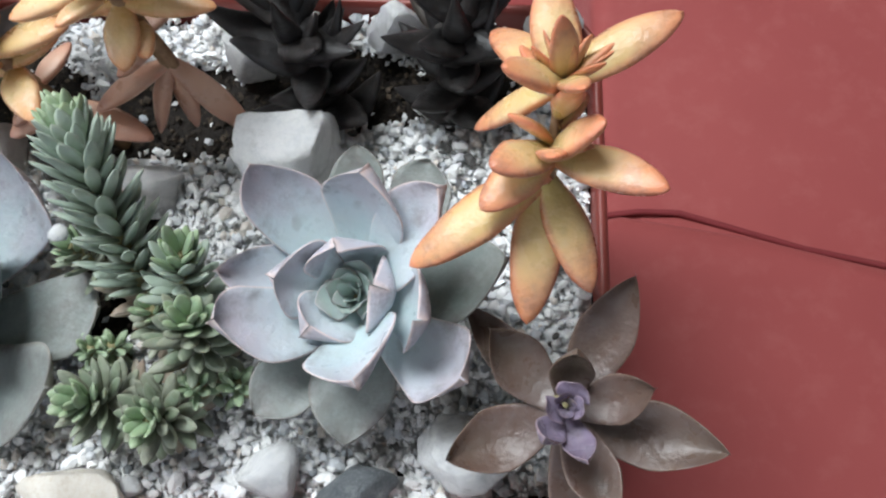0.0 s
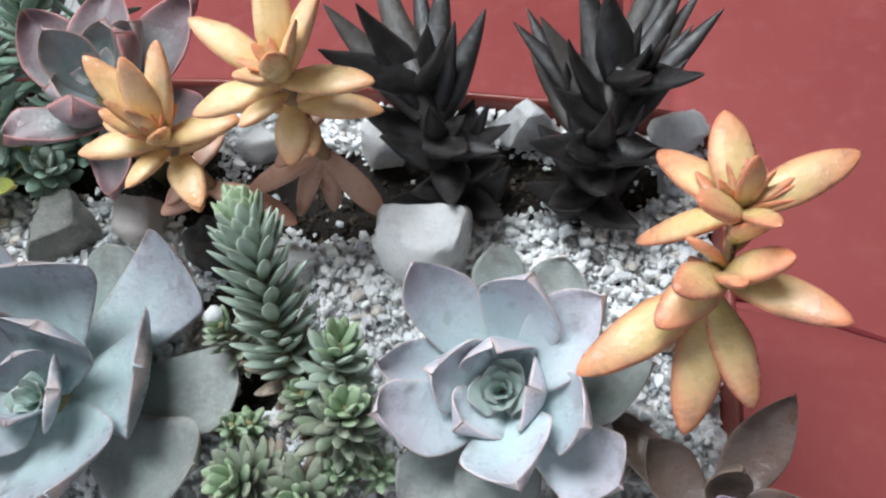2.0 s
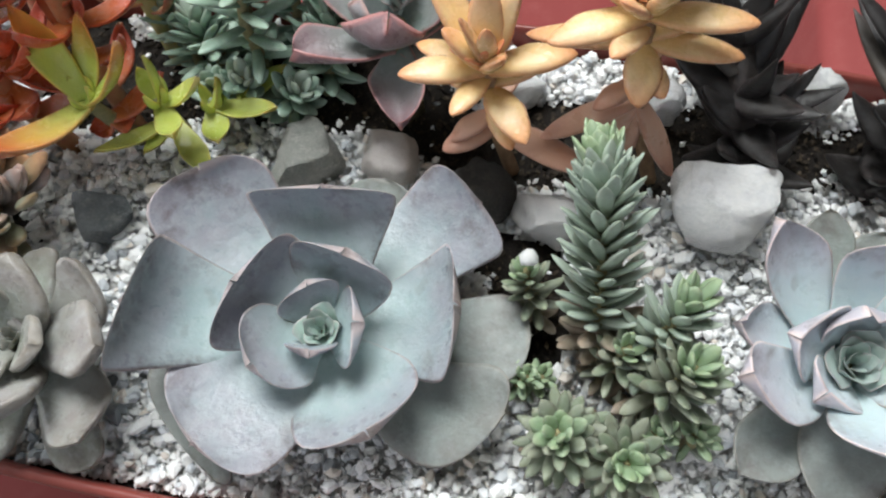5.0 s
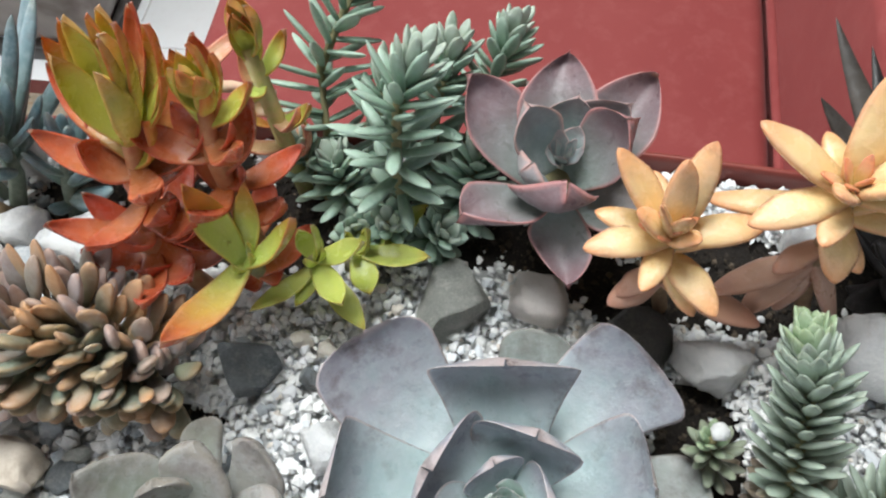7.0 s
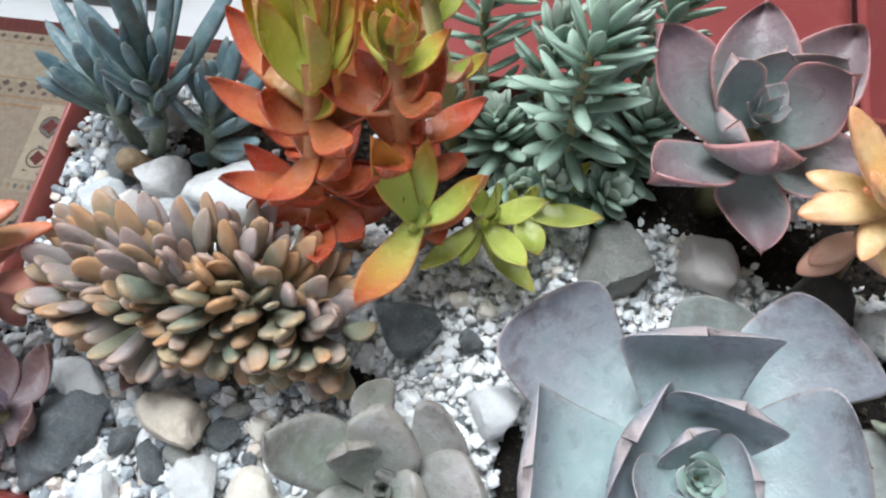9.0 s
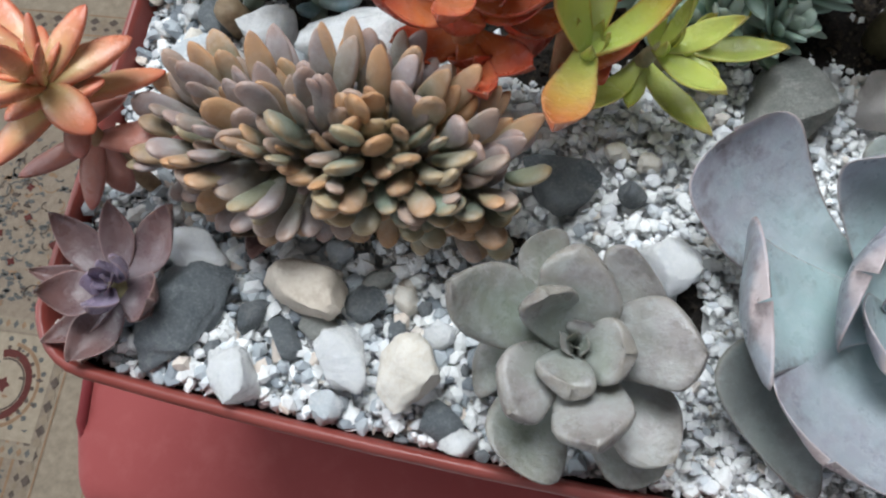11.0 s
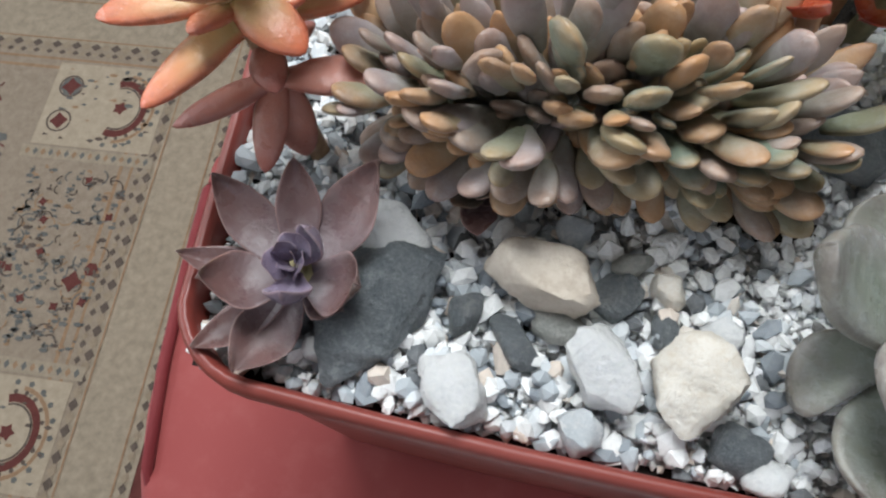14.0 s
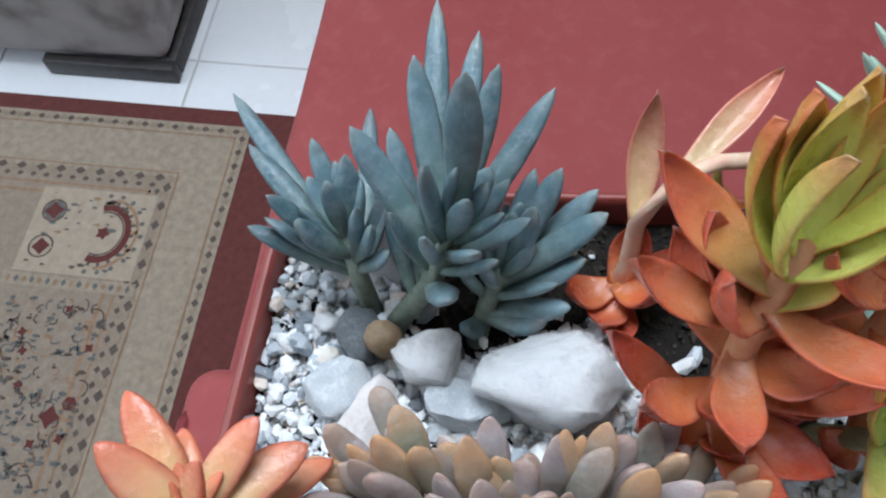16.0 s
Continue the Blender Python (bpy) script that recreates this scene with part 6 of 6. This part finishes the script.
# blue-green stonecrop in the middle
p = plant("blue_stonecrop", (.455, .065, -.014), "grey-green spruce-like stonecrop with dense needle leaves")
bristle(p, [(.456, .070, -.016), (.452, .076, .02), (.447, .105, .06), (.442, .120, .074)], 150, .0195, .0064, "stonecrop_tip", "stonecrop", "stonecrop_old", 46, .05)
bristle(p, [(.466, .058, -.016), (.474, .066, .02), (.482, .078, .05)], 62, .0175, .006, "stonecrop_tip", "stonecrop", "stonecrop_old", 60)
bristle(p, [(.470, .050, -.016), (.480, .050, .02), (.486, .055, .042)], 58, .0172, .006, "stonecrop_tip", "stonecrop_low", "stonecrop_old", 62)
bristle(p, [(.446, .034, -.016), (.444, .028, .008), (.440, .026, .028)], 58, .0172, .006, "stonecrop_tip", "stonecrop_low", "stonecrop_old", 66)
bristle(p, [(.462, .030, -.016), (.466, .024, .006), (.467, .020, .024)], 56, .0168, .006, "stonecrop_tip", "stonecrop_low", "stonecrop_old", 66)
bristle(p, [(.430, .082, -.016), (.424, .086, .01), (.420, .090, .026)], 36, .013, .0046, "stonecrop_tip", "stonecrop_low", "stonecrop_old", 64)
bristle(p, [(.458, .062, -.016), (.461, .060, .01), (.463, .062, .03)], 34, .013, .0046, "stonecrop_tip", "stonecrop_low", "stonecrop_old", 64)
for x, y, z in ((.4235, .050, .006), (.494, .036, .014), (.478, .034, .016), (.430, .052, .002)):
    bristle(p, [(x, y, -.016), (x + .001, y, z - .004), (x + .002, y + .001, z)], 18, .0085, .0042, "stonecrop_tip", "stonecrop_tip", "stonecrop", 66)
bm = rock_bm(.0042, .0042, .0036, 99, 6, .8, .04, 2)
b = tagged(new("perlite_grain", mesh_of(bm, "perlite_grain", M["rock_white"])), "white perlite grain caught on the stonecrop leaves", "pebble")
b.matrix_basis = pose(.4205, .0915, .036)

# darker green stonecrop at the back
p = plant("green_stonecrop", (.265, .200, -.014), "dense dark green stonecrop with drooping needle leaved shoots")
for pts, n, ln in (
    ([(.272, .195, -.016), (.272, .190, .04), (.275, .203, .078), (.282, .215, .092)], 46, .021),
    ([(.240, .205, -.016), (.228, .220, .02), (.224, .245, .045), (.239, .272, .07), (.247, .285, .085)], 54, .021),
    ([(.290, .210, -.016), (.302, .235, .02), (.312, .262, .036), (.318, .275, .05)], 44, .018),
    ([(.250, .195, -.016), (.240, .198, .01), (.236, .204, .024)], 36, .0165),
    ([(.300, .195, -.016), (.306, .203, .012), (.309, .214, .032)], 40, .0175),
    ([(.262, .210, -.016), (.256, .222, .03), (.262, .240, .055)], 38, .0165),
    ([(.280, .215, -.016), (.285, .230, .04), (.292, .248, .066)], 42, .018),
    ([(.252, .180, -.016), (.250, .176, .004), (.252, .172, .012)], 22, .011),
    ([(.286, .180, -.016), (.290, .176, .004), (.296, .176, .014)], 24, .0125),
    ([(.228, .200, -.016), (.222, .206, .012), (.215, .212, .026)], 26, .0135),
    ([(.268, .182, -.016), (.266, .178, .006), (.268, .176, .018)], 24, .0115),
):
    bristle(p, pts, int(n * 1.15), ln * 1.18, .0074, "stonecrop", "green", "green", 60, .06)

# black succulents
def thorny(at, pts, tips, label, n_core=6):
    p = plant("black_haworthia", at, label)
    stem(p, pts, [.008, .0085, .006], "black")
    for i, (x, y, z, w) in enumerate(tips):
        f = max(.08, min(.95, (z + .012) / .105 + rng.uniform(-.08, .04)))
        base = along(pts, f)
        tip = Vector((x, y, z))
        out = tip - base
        out.z = 0
        pale = y > .21 and i % 4 == 0
        put_leaf(p, "horn", "black_pale" if pale else "black", base, tip, w * 1.4, Vector((0, 0, 1)) - out.normalized() * .6, w * .95)
    for i in range(n_core):
        a = i * 2.4
        base = along(pts, .35 + .6 * i / n_core)
        out = Vector((math.cos(a), math.sin(a), 0))
        put_leaf(p, "horn", "black", base, base + out * .02 + Vector((0, .012, .036)), .0135, Vector((0, 0, 1)) - out * .6, .0125)
    for i in range(11):
        a = i * 2.4 + .7
        base = along(pts, .02 + .6 * i / 11)
        out = Vector((math.cos(a), math.sin(a), 0))
        put_leaf(p, "horn", "black", base, base + out * rng.uniform(.024, .036) + Vector((0, 0, rng.uniform(.006, .024))), .0195, Vector((0, 0, 1)) - out * .3, .014)
    return p


thorny((.515, .175, -.014), [(.520, .172, -.016), (.508, .186, .025), (.494, .212, .055)], HL, "nearly black haworthia with pointed leaves and a pale heart")
thorny((.578, .172, -.014), [(.576, .172, -.016), (.580, .182, .03), (.590, .205, .06)], HR, "tall black haworthia with long upright spiny leaves")

# brown bean-leaved cluster
p = plant("bean_leaf_cluster", (.148, .092, -.014), "dense mound of grey brown bean-shaped succulent leaves tipped orange")
CREST = Vector((.117, .096, .004))
stem(p, [(.148, .092, -.016), (.13, .095, -.002), (.117, .096, .006)], [.006, .006, .005], "stem_brown")
for i in range(340):
    u = ((i * .61803) % 1) * 2 - 1
    lean = -108 + 170 * ((i * .75488) % 1) + rng.uniform(-12, 12)
    young = abs(lean + 28) < 34 and i % 4 == 0
    big = rng.uniform(.84, 1.04)
    core = CREST + Vector((u * .049 + .001, .004 * math.sin(5 * u), .012 * (1 - u * u)))
    way = Vector((u * .75 + rng.uniform(-.35, .35), math.sin(radians(lean)) * .85, math.cos(radians(lean)) * (1 - .2 * u * u) + .1)).normalized()
    reach = (.051 - .006 * u * u) * (.72 if 235 < i < 275 else (.52 if i >= 275 else 1.0)) * rng.uniform(.78, 1.12) * (.80 if lean < -60 else 1.0)
    ln = rng.uniform(.021, .028) * (.62 if young else big)
    w = rng.uniform(.0104, .0140) * (.6 if young else big)
    tip = core + way * reach
    tip.z = max(tip.z, -.008)
    back = lean > -5
    mat = rng.choice(("brown_grey", "brown_lilac", "brown_lilac", "brown", "brown_orange") if back else (("brown_olive", "brown_olive", "brown", "brown_orange", "brown_grey", "brown_green") if u > 0 else ("brown", "brown_orange", "brown_olive", "brown_grey", "brown_lilac")))
    put_leaf(p, "finger" if lean > 12 and i % 3 else "bean", mat, tip - way * ln * (1.15 if back else 1.0), tip, w * (.86 if lean > 12 else 1.0), Vector((rng.uniform(-.4, .4), -.5 if back else .2, 1)) - way * .3, w * .84)
# small mauve offset under the cluster
p = plant("graptopetalum", (.086, .072, -.014), "small mauve grey offset rosette under the brown cluster")
c = Vector((.088, .068, .004))
for k in range(12):
    f = k / 12
    a = k * 2.4
    out = Vector((math.cos(a), math.sin(a), 0))
    put_leaf(p, "spear", "mauve" if k < 7 else "brown_grey", c - Vector((0, 0, .006)), c + out * (.024 - .014 * f) + Vector((0, 0, .003 + .012 * f)), .013 - .005 * f, Vector((0, 0, 1)) - out * .3)

# ---------- floor tiles ----------
tile_meshes = {}
GX, GY, TS, JOINT = -.547, .941, .4, .004
for i in range(-5, 9):
    for j in range(-8, 4):
        x0, y0 = GX + i * TS, GY + j * TS
        if x0 + TS < RX_LO or x0 > RX_HI or y0 + TS < RY_LO or y0 > RY_HI:
            continue
        if "t" not in tile_meshes:
            bm = bmesh.new()
            block(bm, JOINT / 2, JOINT / 2, -.004, TS - JOINT / 2, TS - JOINT / 2, 0, .0012, 1)
            tile_meshes["t"] = mesh_of(bm, "tile", M["tile"], False)
        part_of("tile", tile_meshes["t"], pose(x0, y0, FLOOR_Z), floor)
